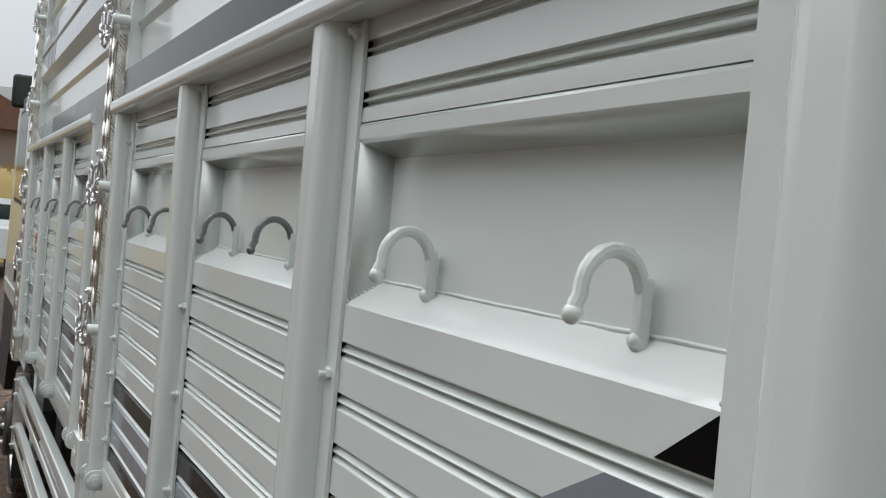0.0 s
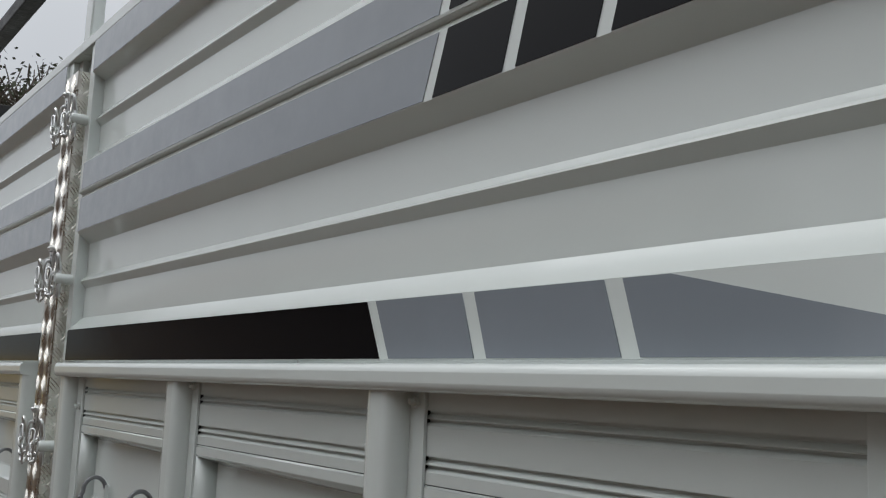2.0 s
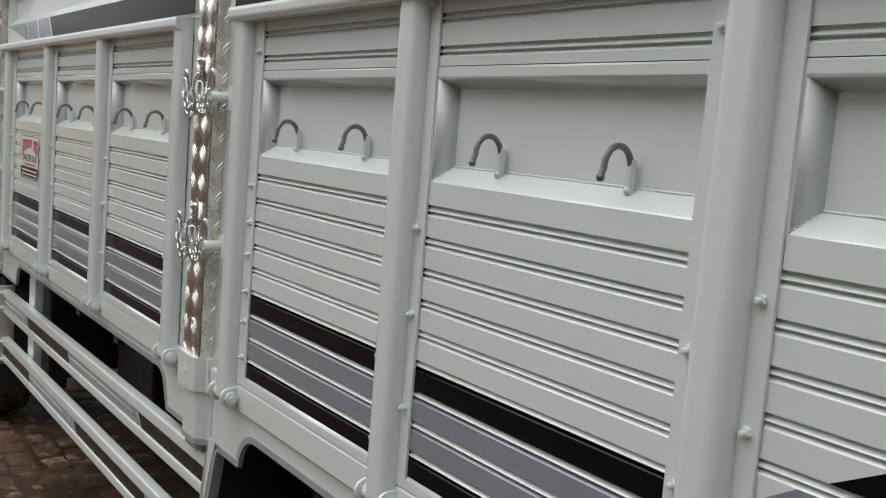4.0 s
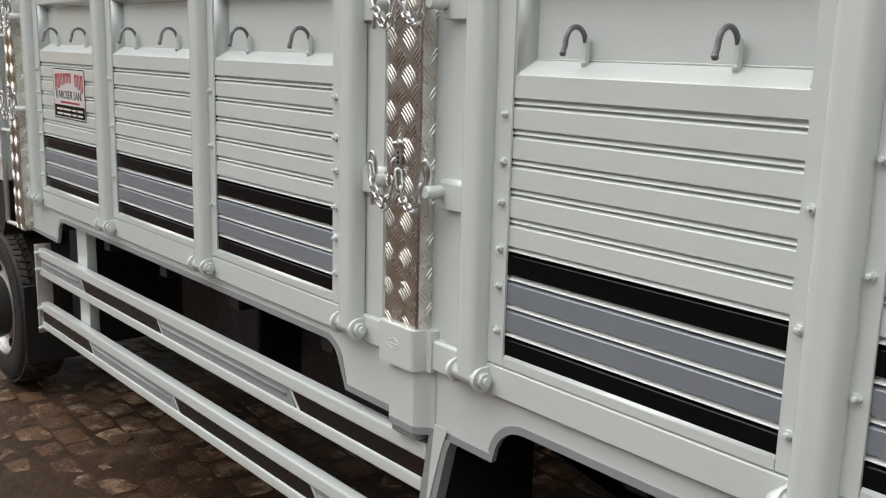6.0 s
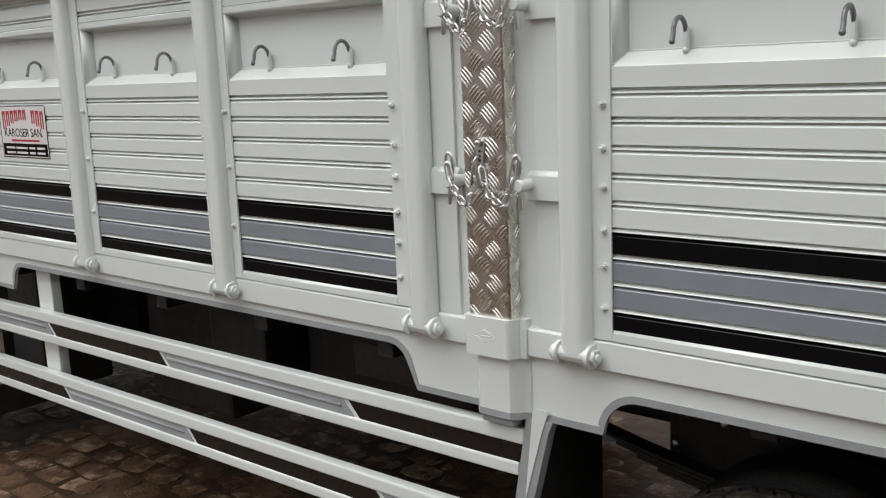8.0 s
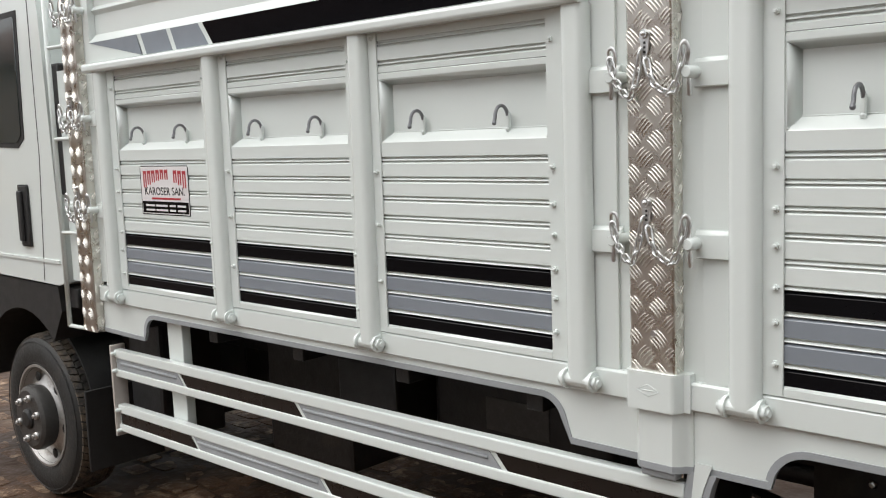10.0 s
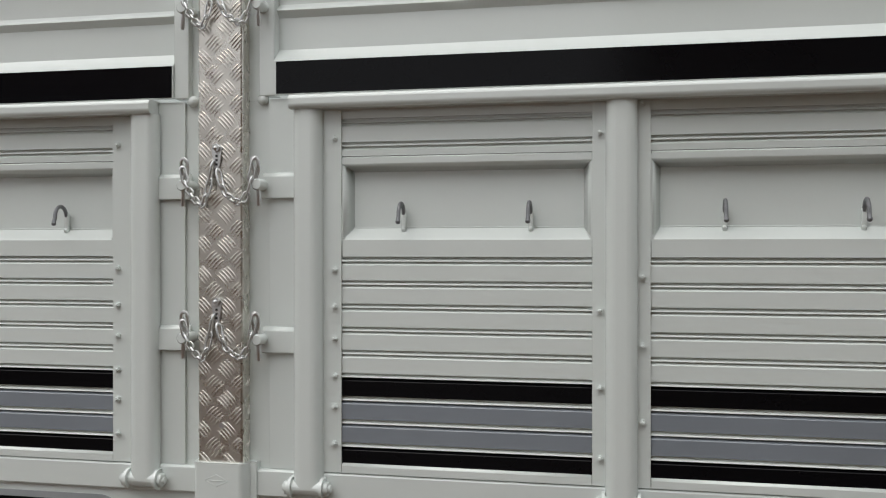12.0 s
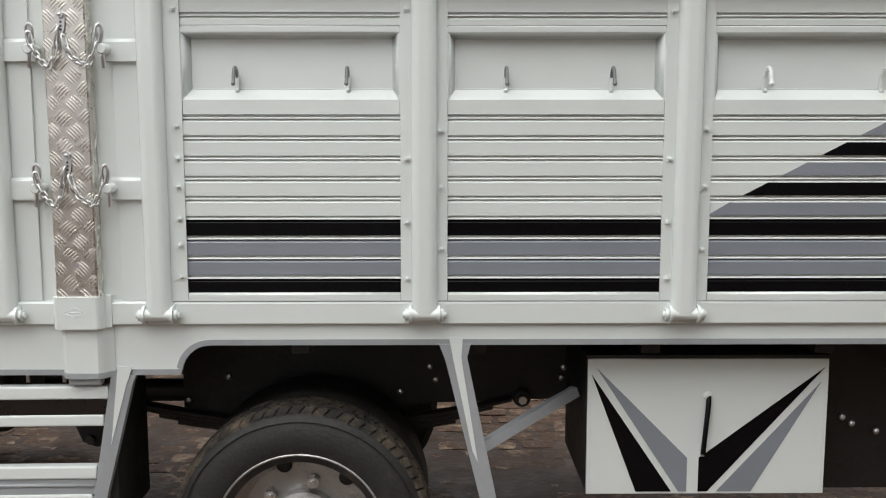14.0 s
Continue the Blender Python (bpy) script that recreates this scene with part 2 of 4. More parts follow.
def slat_mesh(w, z1, z0, paint):
    prof = slat_outline(z1, z0)
    bm = prism(B(), prof, 0, w, [0] * 5 + [1 if paint else 0] * 5 + [0, 0])
    return mesh("slat", bm, [WHITE, (WHITE, BLACK, GREY)[paint]], 25)


def split_slat(w, z1, z0, paint, xa, xb):
    """A slat whose paint begins along a slanting line from xa at the top to xb at the bottom."""
    prof = slat_outline(z1, z0)
    bm = prism(B(), prof, 0, w)
    zt = z1 - 0.021
    m = mesh("slat", bm, [WHITE], 25)
    lo, hi = max(0.0, xb), max(0.0, xa)
    bm = plate(B(), [(min(hi, w), zt), (w, zt), (w, z0), (min(lo, w), z0)], -0.0012, 0.0)
    return m, mesh("paint", bm, [(WHITE, BLACK, GREY)[paint]])


BOLT = B()
plate(BOLT, [(0.0085 * math.cos(k * math.pi / 3), 0.0085 * math.sin(k * math.pi / 3)) for k in range(6)], -0.006, 0.001)
tube(BOLT, [(0, -0.006, 0), (0, -0.0125, 0), (0, -0.0135, 0)], 0.0045, 8, radii=[0.0048, 0.0046, 0.003])
BOLT = mesh("bolt", BOLT, WHITE)

arc = [(0, 0.026, 1.658), (0, 0.026, 1.694)]
for k in range(0, 11):
    a = radians(10 + 17.5 * k)
    arc.append((0, 0.026 - 0.0275 * (1 - math.cos(a)), 1.690 + 0.032 * math.sin(a)))
arc += [(0, -0.032, 1.682), (0, -0.034, 1.675)]
HOOK_LEG = mesh("hook_leg", ball(box(B(), -0.006, 0.006, 0.022, 0.034, 1.648, 1.704, 0.003), (0, 0.024, 1.656), 0.0065), WHITE)
HOOK_ROD = mesh("hook_rod", ball(tube(B(), arc[1:], 0.0052, 10), (0, -0.034, 1.674), 0.0068), HOOKM)
HOOK_ROD_WHITE = mesh("hook_rod", ball(tube(B(), arc[1:], 0.0062, 10), (0, -0.034, 1.674), 0.0082), WHITE)

PW, PD = 0.039, 0.039                                 # post half width, depth


def post_outline(cx):
    pts = [(cx - PW, 0.0)]
    r = 0.026
    for k in range(7):
        a = radians(180 + 15 * k)
        pts.append((cx - PW + r + r * math.cos(a), -PD + r + r * math.sin(a)))
    for k in range(7):
        a = radians(270 + 15 * k)
        pts.append((cx + PW - r + r * math.cos(a), -PD + r + r * math.sin(a)))
    return pts + [(cx + PW, 0.0)]


HINGE_Z = 0.980


def drop_side(label, panels, posts, ends, bolts, hooks, white_hooks, diagonal, rail):
    x0, x1 = rail
    ob = thing("drop_side", (x0 + x1) / 2, 0, 1.02, label, "truck side", "drop sides of the truck body")
    # top rail: rounded box tube
    r = 0.012
    prof = []
    for cy, cz, a0 in ((-0.052 + r, 1.968 + r, 180), (0.01, 1.968, None), (0.01, 2.006, None), (-0.052 + r, 2.006 - r, 90)):
        if a0 is None:
            prof.append((cy, cz))
        else:
            for k in range(5):
                a = radians(a0 + 22.5 * k)
                prof.append((cy + r * math.cos(a), cz + r * math.sin(a)))
    part("top_rail", prism(B(), prof, x0, x1), WHITE, ob, smooth=50)
    meshes = {}
    for n, (a, c) in enumerate(panels):
        # black sheets stand in for the shade in the gaps behind the slats
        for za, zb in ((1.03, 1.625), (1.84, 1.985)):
            part("panel_backing", box(B(), a - 0.07, c + 0.07, 0.016, 0.022, za, zb), CHASSIS, ob, "black sheet standing in for the shade behind the slats")
        a, c = a + 0.001, c - 0.001
        w, a1 = c - a + 0.014, a - 0.007
        for k, z1 in enumerate((1.944, 1.883)):
            z0 = (1.883, 1.846)[k]
            link("slat", slat_mesh(w, z1, z0, 0), ob, at=(a1, 0, 0))
        part("slat", box(B(), a1, a1 + w, 0.0, 0.012, 1.944, 1.972), WHITE, ob)
        # lip above the bay, the bay itself, the sloping ledge under it
        part("bay_lip", prism(B(), [(0.012, 1.8445), (0.0, 1.8445), (-0.002, 1.841), (-0.002, 1.826), (0.002, 1.821), (0.04, 1.806), (0.04, 1.822), (0.012, 1.83)], a, c), WHITE, ob, smooth=20)
        part("bay_back", box(B(), a, c, 0.038, 0.046, 1.64, 1.825), WHITE, ob)
        for s, xe in ((1, a), (-1, c)):
            pts = [(xe - s * 0.006, -0.001), (xe + s * 0.003, -0.001), (xe + s * 0.022, 0.038), (xe - s * 0.006, 0.038)]
            part("bay_cheek", prism(B(), pts, 1.628, 1.822, axis="z"), WHITE, ob)
        part("bay_ledge", prism(B(), [(0.04, 1.661), (0.003, 1.633), (-0.001, 1.628), (-0.001, 1.584), (0.012, 1.584), (0.012, 1.62), (0.04, 1.648)], a, c), WHITE, ob, smooth=30)
        bead = B()
        seam = [(a + 0.02 + (c - a - 0.04) * q / 24, 0.0375 + random.uniform(-0.0008, 0.0008), 1.660 + random.uniform(-0.0006, 0.0006)) for q in range(25)]
        tube(bead, seam, 0.0022, 6)
        for s, xe in ((1, a), (-1, c)):
            for q in range(9):
                ball(bead, (xe + s * (0.004 + 0.002 * q), 0.0 + 0.0045 * q, 1.633 + 0.0029 * q), random.uniform(0.0015, 0.0032), 6, 4)
        part("weld_bead", bead, WHITE, ob)
        for k, z1 in enumerate(TOPS):
            z0 = TOPS[k + 1] if k < 8 else 1.045
            paint = FRONT_PAINT.get(k, 0)
            if n == diagonal and k < 5:
                paint = 2 if k % 2 == 0 else 1
                za, zb = z1 - 0.021, z0
                xa, xb = (za - 1.286) / 0.52, (zb - 1.286) / 0.52
                sm, pm = split_slat(w, z1, z0, paint, xa, xb)
                s = link("slat", sm, ob, at=(a1, 0, 0))
                link("painted_stripe", pm, s, "black diagonal paint" if paint == 1 else "grey diagonal paint")
            else:
                key = (round(w, 4), k, paint)
                if key not in meshes:
                    meshes[key] = slat_mesh(w, z1, z0, paint)
                link("slat", meshes[key], ob, ("", "black painted slat", "grey painted slat")[paint], at=(a1, 0, 0))
        if n == diagonal:
            za, zb = 1.628, 1.586
            xa, xb = a + (za - 1.286) / 0.52, a + (zb - 1.286) / 0.52
            part("painted_stripe", plate(B(), [(min(xa, c), za), (c, za), (c, zb), (min(xb, c), zb)], -0.0022, -0.0012), BLACK, ob, "black diagonal paint")
        part("bottom_bar", prism(B(), [(0.012, 1.045), (0.0, 1.045), (-0.006, 1.038), (-0.006, 1.02), (0.012, 1.02)], a, c), WHITE, ob, smooth=20)
        for hx in hooks[n]:
            h = link("hook", HOOK_LEG, ob, at=(hx, 0, 0))
            link("hook_rod", HOOK_ROD_WHITE if n in white_hooks else HOOK_ROD, h, "" if n in white_hooks else "bare grey steel hook rod")
    for cx in posts:
        p = part("post", prism(B(), post_outline(cx), HINGE_Z, 1.968, axis="z"), WHITE, ob, smooth=50)
        barrel = tube(B(), [(cx - PW, -0.0185, HINGE_Z), (cx + PW, -0.0185, HINGE_Z)], 0.0205, 20)
        part("hinge_barrel", barrel, WHITE, p, smooth=50)
        for s in (-1, 1):
            # hinge lug: a rounded plate beside the post's foot, with its nut
            lug = B()
            pts = [(-0.024 + 0.027 * math.cos(radians(90 + 15 * k)), HINGE_Z + 0.027 * math.sin(radians(90 + 15 * k))) for k in range(13)]
            pts += [(0.004, HINGE_Z - 0.027), (0.004, HINGE_Z + 0.027)]
            prism(lug, pts, cx + s * (PW + 0.004) - 0.004, cx + s * (PW + 0.004) + 0.004)
            lg = part("hinge_lug", lug, WHITE, ob)
            nut = B()
            xs = cx + s * (PW + 0.008)
            prism(nut, [(-0.024 + 0.019 * math.cos(k * math.pi / 3), HINGE_Z + 0.019 * math.sin(k * math.pi / 3)) for k in range(6)], xs, xs + s * 0.012)
            tube(nut, [(xs, -0.024, HINGE_Z), (xs + s * 0.019, -0.024, HINGE_Z)], 0.010, 10)
            part("nut", nut, WHITE, lg)
    # flat strips beside the posts, carrying the bolts
    for a, c in ends:
        part("strip", box(B(), a, c, -0.006, 0.0, 1.02, 1.968, 0.001), WHITE, ob)
    for bx, zs in bolts:
        for z in zs:
            link("bolt", BOLT, ob, at=(bx, -0.006, z + random.uniform(-0.004, 0.004)), rot=(0, random.uniform(0, 1), 0))
    return ob


Z7 = (1.892, 1.548, 1.454, 1.37, 1.27, 1.195, 1.095)
Z4R = (1.89, 1.453, 1.263, 1.087)
Z4L = (1.958, 1.54, 1.366, 1.182)
RB = [(0.0, 0.648), (0.79, 1.439), (1.585, 2.224)]
RF = [(-2.975, -2.309), (-2.138, -1.47), (-1.319, -0.658)]
rear_side = drop_side("white painted slatted steel drop side with grey and black stripes", RB, [-0.088, 0.72, 1.512, 2.31],
    [(-0.05, 0.0), (0.648, 0.79), (1.439, 1.585), (2.224, 2.40)],
    [(-0.018, Z7), (0.667, Z4R), (0.771, Z4L), (1.458, Z4R), (1.566, Z4L), (2.252, Z4R)],
    [(0.160, 0.492), (0.965, 1.283), (1.747, 2.10)], (2,), 2, (-0.13, 2.45))
front_side = drop_side("white painted slatted drop side with stripes and a maker's sticker", RF, [-3.07, -2.2235, -1.3945, -0.557],
    [(-3.11, -2.975), (-2.309, -2.138), (-1.47, -1.319), (-0.658, -0.52)],
    [(-2.993, Z7), (-2.29, Z4R), (-2.157, Z4L), (-1.451, Z4R), (-1.338, Z4L), (-0.642, Z7)],
    [(-2.81, -2.48), (-1.98, -1.64), (-1.155, -0.821)], (), -1, (-3.16, -0.525))

# ---- upper sides: folded sheet with bands ----
YB, YR = -0.012, 0.026                                # band face, recessed face


def upper_side(label, x0, x1, stripes):
    ob = thing("upper_side_panel", (x0 + x1) / 2, 0, 2.01, label, "truck side", "upper sides of the truck body")
    f = [(YB, 2.012), (YB, 2.0995), (YB + 0.003, 2.102), (YR, 2.136), (YR, 2.221), (YR - 0.012, 2.235), (YR - 0.015, 2.239), (YR - 0.014, 2.243), (YR, 2.257),
         (YR, 2.350), (YB + 0.003, 2.378), (YB, 2.381), (YB, 2.479), (YB + 0.003, 2.485), (YB + 0.005, 2.490), (YB - 0.006, 2.494), (YB - 0.007, 2.498), (YB, 2.503),
         (YB, 2.584), (YB + 0.003, 2.587), (YR, 2.626), (YR, 2.701), (YR - 0.012, 2.715), (YR - 0.015, 2.719), (YR - 0.014, 2.724), (YR, 2.742),
         (YR, 2.842), (YB + 0.004, 2.858), (YB, 2.861), (YB, 2.955)]
    prof = f + [(y + 0.02, z) for y, z in f[::-1]]
    part("folded_sheet", prism(B(), prof, x0, x1), WHITE, ob, smooth=20)
    part("top_rail", box(B(), x0 - 0.145, x1 + 0.143, -0.0135, 0.04, 2.955, 2.988, 0.003), WHITE, ob)
    for xa, xb in ((x0 - 0.045, x0), (x1, x1 + 0.045)):
        part("end_stile", box(B(), xa, xb, -0.006, 0.04, 2.01, 2.955, 0.003), WHITE, ob)
    for m, y, pts in stripes:
        part("stripe", plate(B(), pts, y - 0.0012, y), m, ob, {BLACK.name: "glossy black painted stripe", GREY.name: "blue-grey painted stripe"}.get(m.name, ""))
    return ob


E1, E2 = 2.0135, 2.0985
rear_stripes = [
    (BLACK, YB, [(-0.178, E1), (1.474, E1), (1.432, E2), (-0.178, E2)]),
    (GREY, YB, [(1.499, E1), (1.698, E1), (1.668, E2), (1.457, E2)]),
    (GREY, YB, [(1.724, E1), (1.953, E1), (1.925, E2), (1.694, E2)]),
    (GREY, YB, [(1.98, E1), (2.40, E1), (2.02, E2), (1.953, E2)]),
    (GREY, YB, [(-0.178, 2.3825), (1.556, 2.3825), (1.590, 2.4775), (-0.178, 2.4775)]),
    (BLACK, YB, [(1.580, 2.3825), (1.735, 2.3825), (1.762, 2.4775), (1.612, 2.4775)]),
    (BLACK, YB, [(1.762, 2.3825), (1.905, 2.3825), (1.932, 2.4775), (1.788, 2.4775)]),
    (BLACK, YB, [(1.93, 2.3825), (2.35, 2.3825), (2.35, 2.4775), (1.957, 2.4775)]),
    (GREY, YB, [(-0.178, 2.5045), (1.588, 2.5045), (1.612, 2.5825), (-0.178, 2.5825)]),
    (BLACK, YB, [(1.612, 2.5045), (1.765, 2.5045), (1.79, 2.5825), (1.636, 2.5825)]),
    (BLACK, YB, [(1.79, 2.5045), (2.35, 2.5045), (2.35, 2.5825), (1.815, 2.5825)]),
    (GREY, YB, [(-0.178, 2.8625), (2.3, 2.8625), (2.3, 2.953), (-0.178, 2.953)]),
]
front_stripes = [
    (GREY, YB, [(-2.70, E1), (-2.71, E1 + 0.0005), (-2.74, E2), (-3.15, E2)]),
    (GREY, YB, [(-2.67, E1), (-2.475, E1), (-2.515, E2), (-2.71, E2)]),
    (GREY, YB, [(-2.445, E1), (-2.225, E1), (-2.29, E2), (-2.485, E2)]),
    (BLACK, YB, [(-2.195, E1), (-0.478, E1), (-0.478, E2), (-2.26, E2)]),
    (BLACK, YB, [(-3.14, 2.475), (-2.735, 2.3825), (-2.735, 2.4775), (-3.14, 2.4775)]),
    (BLACK, YB, [(-2.71, 2.3825), (-2.575, 2.3825), (-2.55, 2.4775), (-2.70, 2.4775)]),
    (BLACK, YB, [(-2.55, 2.3825), (-2.42, 2.3825), (-2.38, 2.4775), (-2.525, 2.4775)]),
    (GREY, YB, [(-2.395, 2.3825), (-0.478, 2.3825), (-0.478, 2.4775), (-2.355, 2.4775)]),
    (BLACK, YB, [(-3.14, 2.5045), (-2.715, 2.5045), (-2.70, 2.5825), (-2.76, 2.5825)]),
    (BLACK, YB, [(-2.69, 2.5045), (-2.54, 2.5045), (-2.52, 2.5825), (-2.675, 2.5825)]),
    (BLACK, YB, [(-2.515, 2.5045), (-2.375, 2.5045), (-2.35, 2.5825), (-2.495, 2.5825)]),
    (GREY, YB, [(-2.35, 2.5045), (-0.478, 2.5045), (-0.478, 2.5825), (-2.325, 2.5825)]),
    (GREY, YB, [(-3.14, 2.8625), (-2.3, 2.8625), (-2.27, 2.953), (-3.14, 2.953)]),
    (BLACK, YB, [(-2.27, 2.8625), (-2.1, 2.8625), (-2.07, 2.953), (-2.24, 2.953)]),
    (GREY, YB, [(-2.07, 2.8625), (-0.478, 2.8625), (-0.478, 2.953), (-2.04, 2.953)]),
]
upper_side("tall white folded-sheet truck side with grey and black bands", -0.185, 3.1, rear_stripes)
upper_side("white folded-sheet upper truck side with arrow-ended black and grey stripes", -3.155, -0.475, front_stripes)

# ---- stanchion columns covered with tread plate ----
TREAD = 0.0350


def tread_bars(bm, x0, x1, z0, z1, to_world):
    """Raised bars in groups of four, turned by turns, laid on a strip."""
    for j in range(-1, int((x1 - x0) / TREAD) + 2):
        for i in range(int((z1 - z0) / 0.0825) + 2):
            cx, cz = x0 + (j + 0.3) * TREAD, z0 + i * 0.0825 + (j % 2) * 0.0412
            turn = radians(47 if j % 2 else -47)
            for k in range(5):
                off = (k - 2) * 0.0088
                ln = (0.0210, 0.0236, 0.0242, 0.0236, 0.0210)[k]
                dx, dz = math.cos(turn), math.sin(turn)
                if not (x0 < cx - dz * off < x1 and z0 < cz + dx * off < z1):
                    continue
                rows = []
                for q in (-1, -0.72, -0.3, 0.3, 0.72, 1):
                    bow = off + 0.0018 * (1 - q * q)
                    wd, h = 0.0023 * (1 - q ** 4) + 0.0004, 0.0019 * (1 - q ** 4)
                    ring = []
                    for side, up in ((-1, 0), (-0.62, 0.75), (0, 1), (0.62, 0.75), (1, 0)):
                        px, pz = cx + dx * ln * q - dz * (bow + wd * side), cz + dz * ln * q + dx * (bow + wd * side)
                        ring.append(bm.verts.new(to_world(min(max(px, x0), x1), min(max(pz, z0), z1), h * up + 0.0001)))
                    rows.append(ring)
                for r0, r1 in zip(rows, rows[1:]):
                    for m in range(4):
                        bm.faces.new((r0[m], r0[m + 1], r1[m + 1], r1[m]))


CX0, CX1, CY = -0.392, -0.264, -0.032


def column_sheet(x0, x1, z0, z1):
    r = 0.006
    out = [(x0, 0.02), (x0, CY + r), (x0 + r * 0.3, CY + r * 0.3), (x0 + r, CY), (x1 - r, CY), (x1 - r * 0.3, CY + r * 0.3), (x1, CY + r), (x1, 0.02)]
    inn = [(x1 - 0.004, 0.02), (x1 - 0.004, CY + 0.004), (x0 + 0.004, CY + 0.004), (x0 + 0.004, 0.02)]
    return prism(B(), out + inn, z0, z1, axis="z")


def column(label, dx, z0, z1, socket):
    ob = thing("stanchion_column", CX0 + 0.06 + dx, 0, z0, label, "truck post", "tread plate columns of the truck body")
    x0, x1 = CX0 + dx, CX1 + dx
    sheet = part("tread_plate", column_sheet(x0, x1, z0, z1), ALU, ob, "bare aluminium tread plate", smooth=60)
    bm = B()
    tread_bars(bm, x0 + 0.002, x1 - 0.002, z0, z1, lambda x, z, h: (x, CY - h, z))
    tread_bars(bm, 0.0, 0.04, z0, z1, lambda u, z, h: (x1 + h, CY + 0.004 + u, z))
    part("tread_pattern", bm, ALU, sheet, "raised bars of the tread plate", smooth=75)
    scr = B()
    hexnut(scr, ((x0 + x1) / 2 + 0.006, z0 + 0.1), 0.008, CY - 0.005, CY)
    part("screw", scr, ZINC, ob, "zinc-plated screw")
    # backing plates either side, between the posts
    wl, wr = (-0.52, -0.116) if dx == 0 else (-0.52, -0.13)
    for za, zb, a, c in ((1.033, 2.0, wl, wr), (2.0, 2.955, -0.432, -0.228)):
        part("side_plate", box(B(), x1 - 0.002, c + dx, 0.012, 0.03, za, zb, 0.001), WHITE, ob)
        part("side_plate", box(B(), a + dx, x0 + 0.002, 0.012, 0.03, za, zb, 0.001), WHITE, ob)
    part("closing_plate", box(B(), x1 + 0.06, wr + dx + 0.01, 0.003, 0.012, 1.02, 2.003, 0.001), WHITE, ob)
    part("closing_plate", box(B(), wl + dx - 0.01, x0 - 0.055, 0.003, 0.012, 1.02, 2.003, 0.001), WHITE, ob)
    for zc in (1.362, 1.771):
        for a, c in ((x1 + 0.045, wr + dx + 0.004), (wl + dx - 0.004, x0 - 0.035)):
            strap = prism(B(), [(0.004, zc - 0.034), (-0.008, zc - 0.034), (-0.010, zc - 0.031), (-0.010, zc + 0.024), (-0.002, zc + 0.034), (0.004, zc + 0.036)], a, c)
            part("strap", strap, WHITE, ob, smooth=25)
    if socket:
        part("foot_plate", box(B(), wl + dx - 0.004, wr + dx + 0.004, 0.004, 0.0115, z0 - 0.03, 1.0195), WHITE, ob)
        part("foot_plate", box(B(), wl + dx + 0.004, wr + dx - 0.004, 0.0125, 0.024, 1.0, 1.06), WHITE, ob)
    part("top_plate", box(B(), -0.47 + dx, -0.19 + dx, 0.031, 0.036, 2.8, 2.955), WHITE, ob)
    for px in (x0 - 0.032, x1 + 0.042):
        part("rivet", ball(B(), (px, 0.006, 2.003), 0.016, 10, 7, 0.8), WHITE, ob)
    if socket:
        s = B()
        r = 0.012
        pts = [(x0 - 0.012, 0.02), (x0 - 0.010, CY + r)] + [(x0 - 0.008 + r + r * math.cos(radians(a)), CY - 0.012 + r + r * math.sin(radians(a))) for a in (200, 225, 250, 270)] + \
              [(x1 + 0.004 - r + r * math.cos(radians(a)), CY - 0.012 + r + r * math.sin(radians(a))) for a in (270, 290, 315, 340)] + [(x1 + 0.012, CY + 0.02), (x1 + 0.03, -0.012), (x1 + 0.03, 0.02)]
        prism(s, pts, z0 - 0.096, z0 + 0.002, axis="z")
        so = part("socket", s, WHITE, ob, smooth=50)
        em = B()
        cx, cz = (x0 + x1) / 2 - 0.006, z0 - 0.045
        for k in range(4):
            p = [(cx - 0.032, cz), (cx, cz + 0.016), (cx + 0.032, cz), (cx, cz - 0.016)]
            a, c = p[k], p[(k + 1) % 4]
            tube(em, [(a[0], CY - 0.012, a[1]), (c[0], CY - 0.012, c[1])], 0.0010, 6)
        tube(em, [(cx - 0.018, CY - 0.012, cz), (cx + 0.018, CY - 0.012, cz)], 0.0014, 6)
        part("emblem", em, WHITE, so, "raised lozenge emblem")
        low = B()
        pts2 = [(x0 + 0.006, 0.02), (x0 + 0.006, CY + 0.02), (x0 + 0.022, CY + 0.004), (x1 - 0.012, CY + 0.004), (x1 + 0.006, CY + 0.016), (x1 + 0.012, -0.004), (x1 + 0.03, 0.004), (x1 + 0.03, 0.02)]
        prism(low, pts2, 0.80, z0 - 0.096, axis="z")
        part("socket_leg", low, WHITE, ob, smooth=40)
        lip = prism(B(), [(a[0], a[1] - 0.0015 if a[1] < 0.01 else a[1]) for a in pts2], 0.782, 0.80, axis="z")
        part("socket_lip", lip, EDGE, ob, "grey painted lower lip", smooth=40)
        foot = box(B(), x0 + 0.018, x1 - 0.008, CY + 0.012, 0.02, 0.758, 0.783, 0.008)
        part("socket_foot", foot, EDGE, ob)
    return ob


column("white stanchion faced with bare aluminium tread plate between truck sides", 0.0, 1.036, 2.88, True)
column("front corner stanchion faced with worn aluminium tread plate", -2.98, 0.80, 2.88, False)

# ---- securing chains with linch pins ----
LINK = B()
pts = []
for k in range(14):
    a = 2 * math.pi * k / 14
    pts.append((0.0078 * math.cos(a), 0, 0.0078 * math.sin(a) + (0.0092 if math.sin(a) > 0 else -0.0092)))
pts.append(pts[0])
tube(LINK, pts, 0.0031, 6, cap=False)
LINK = mesh("chain_link", LINK, ZINC, 180)


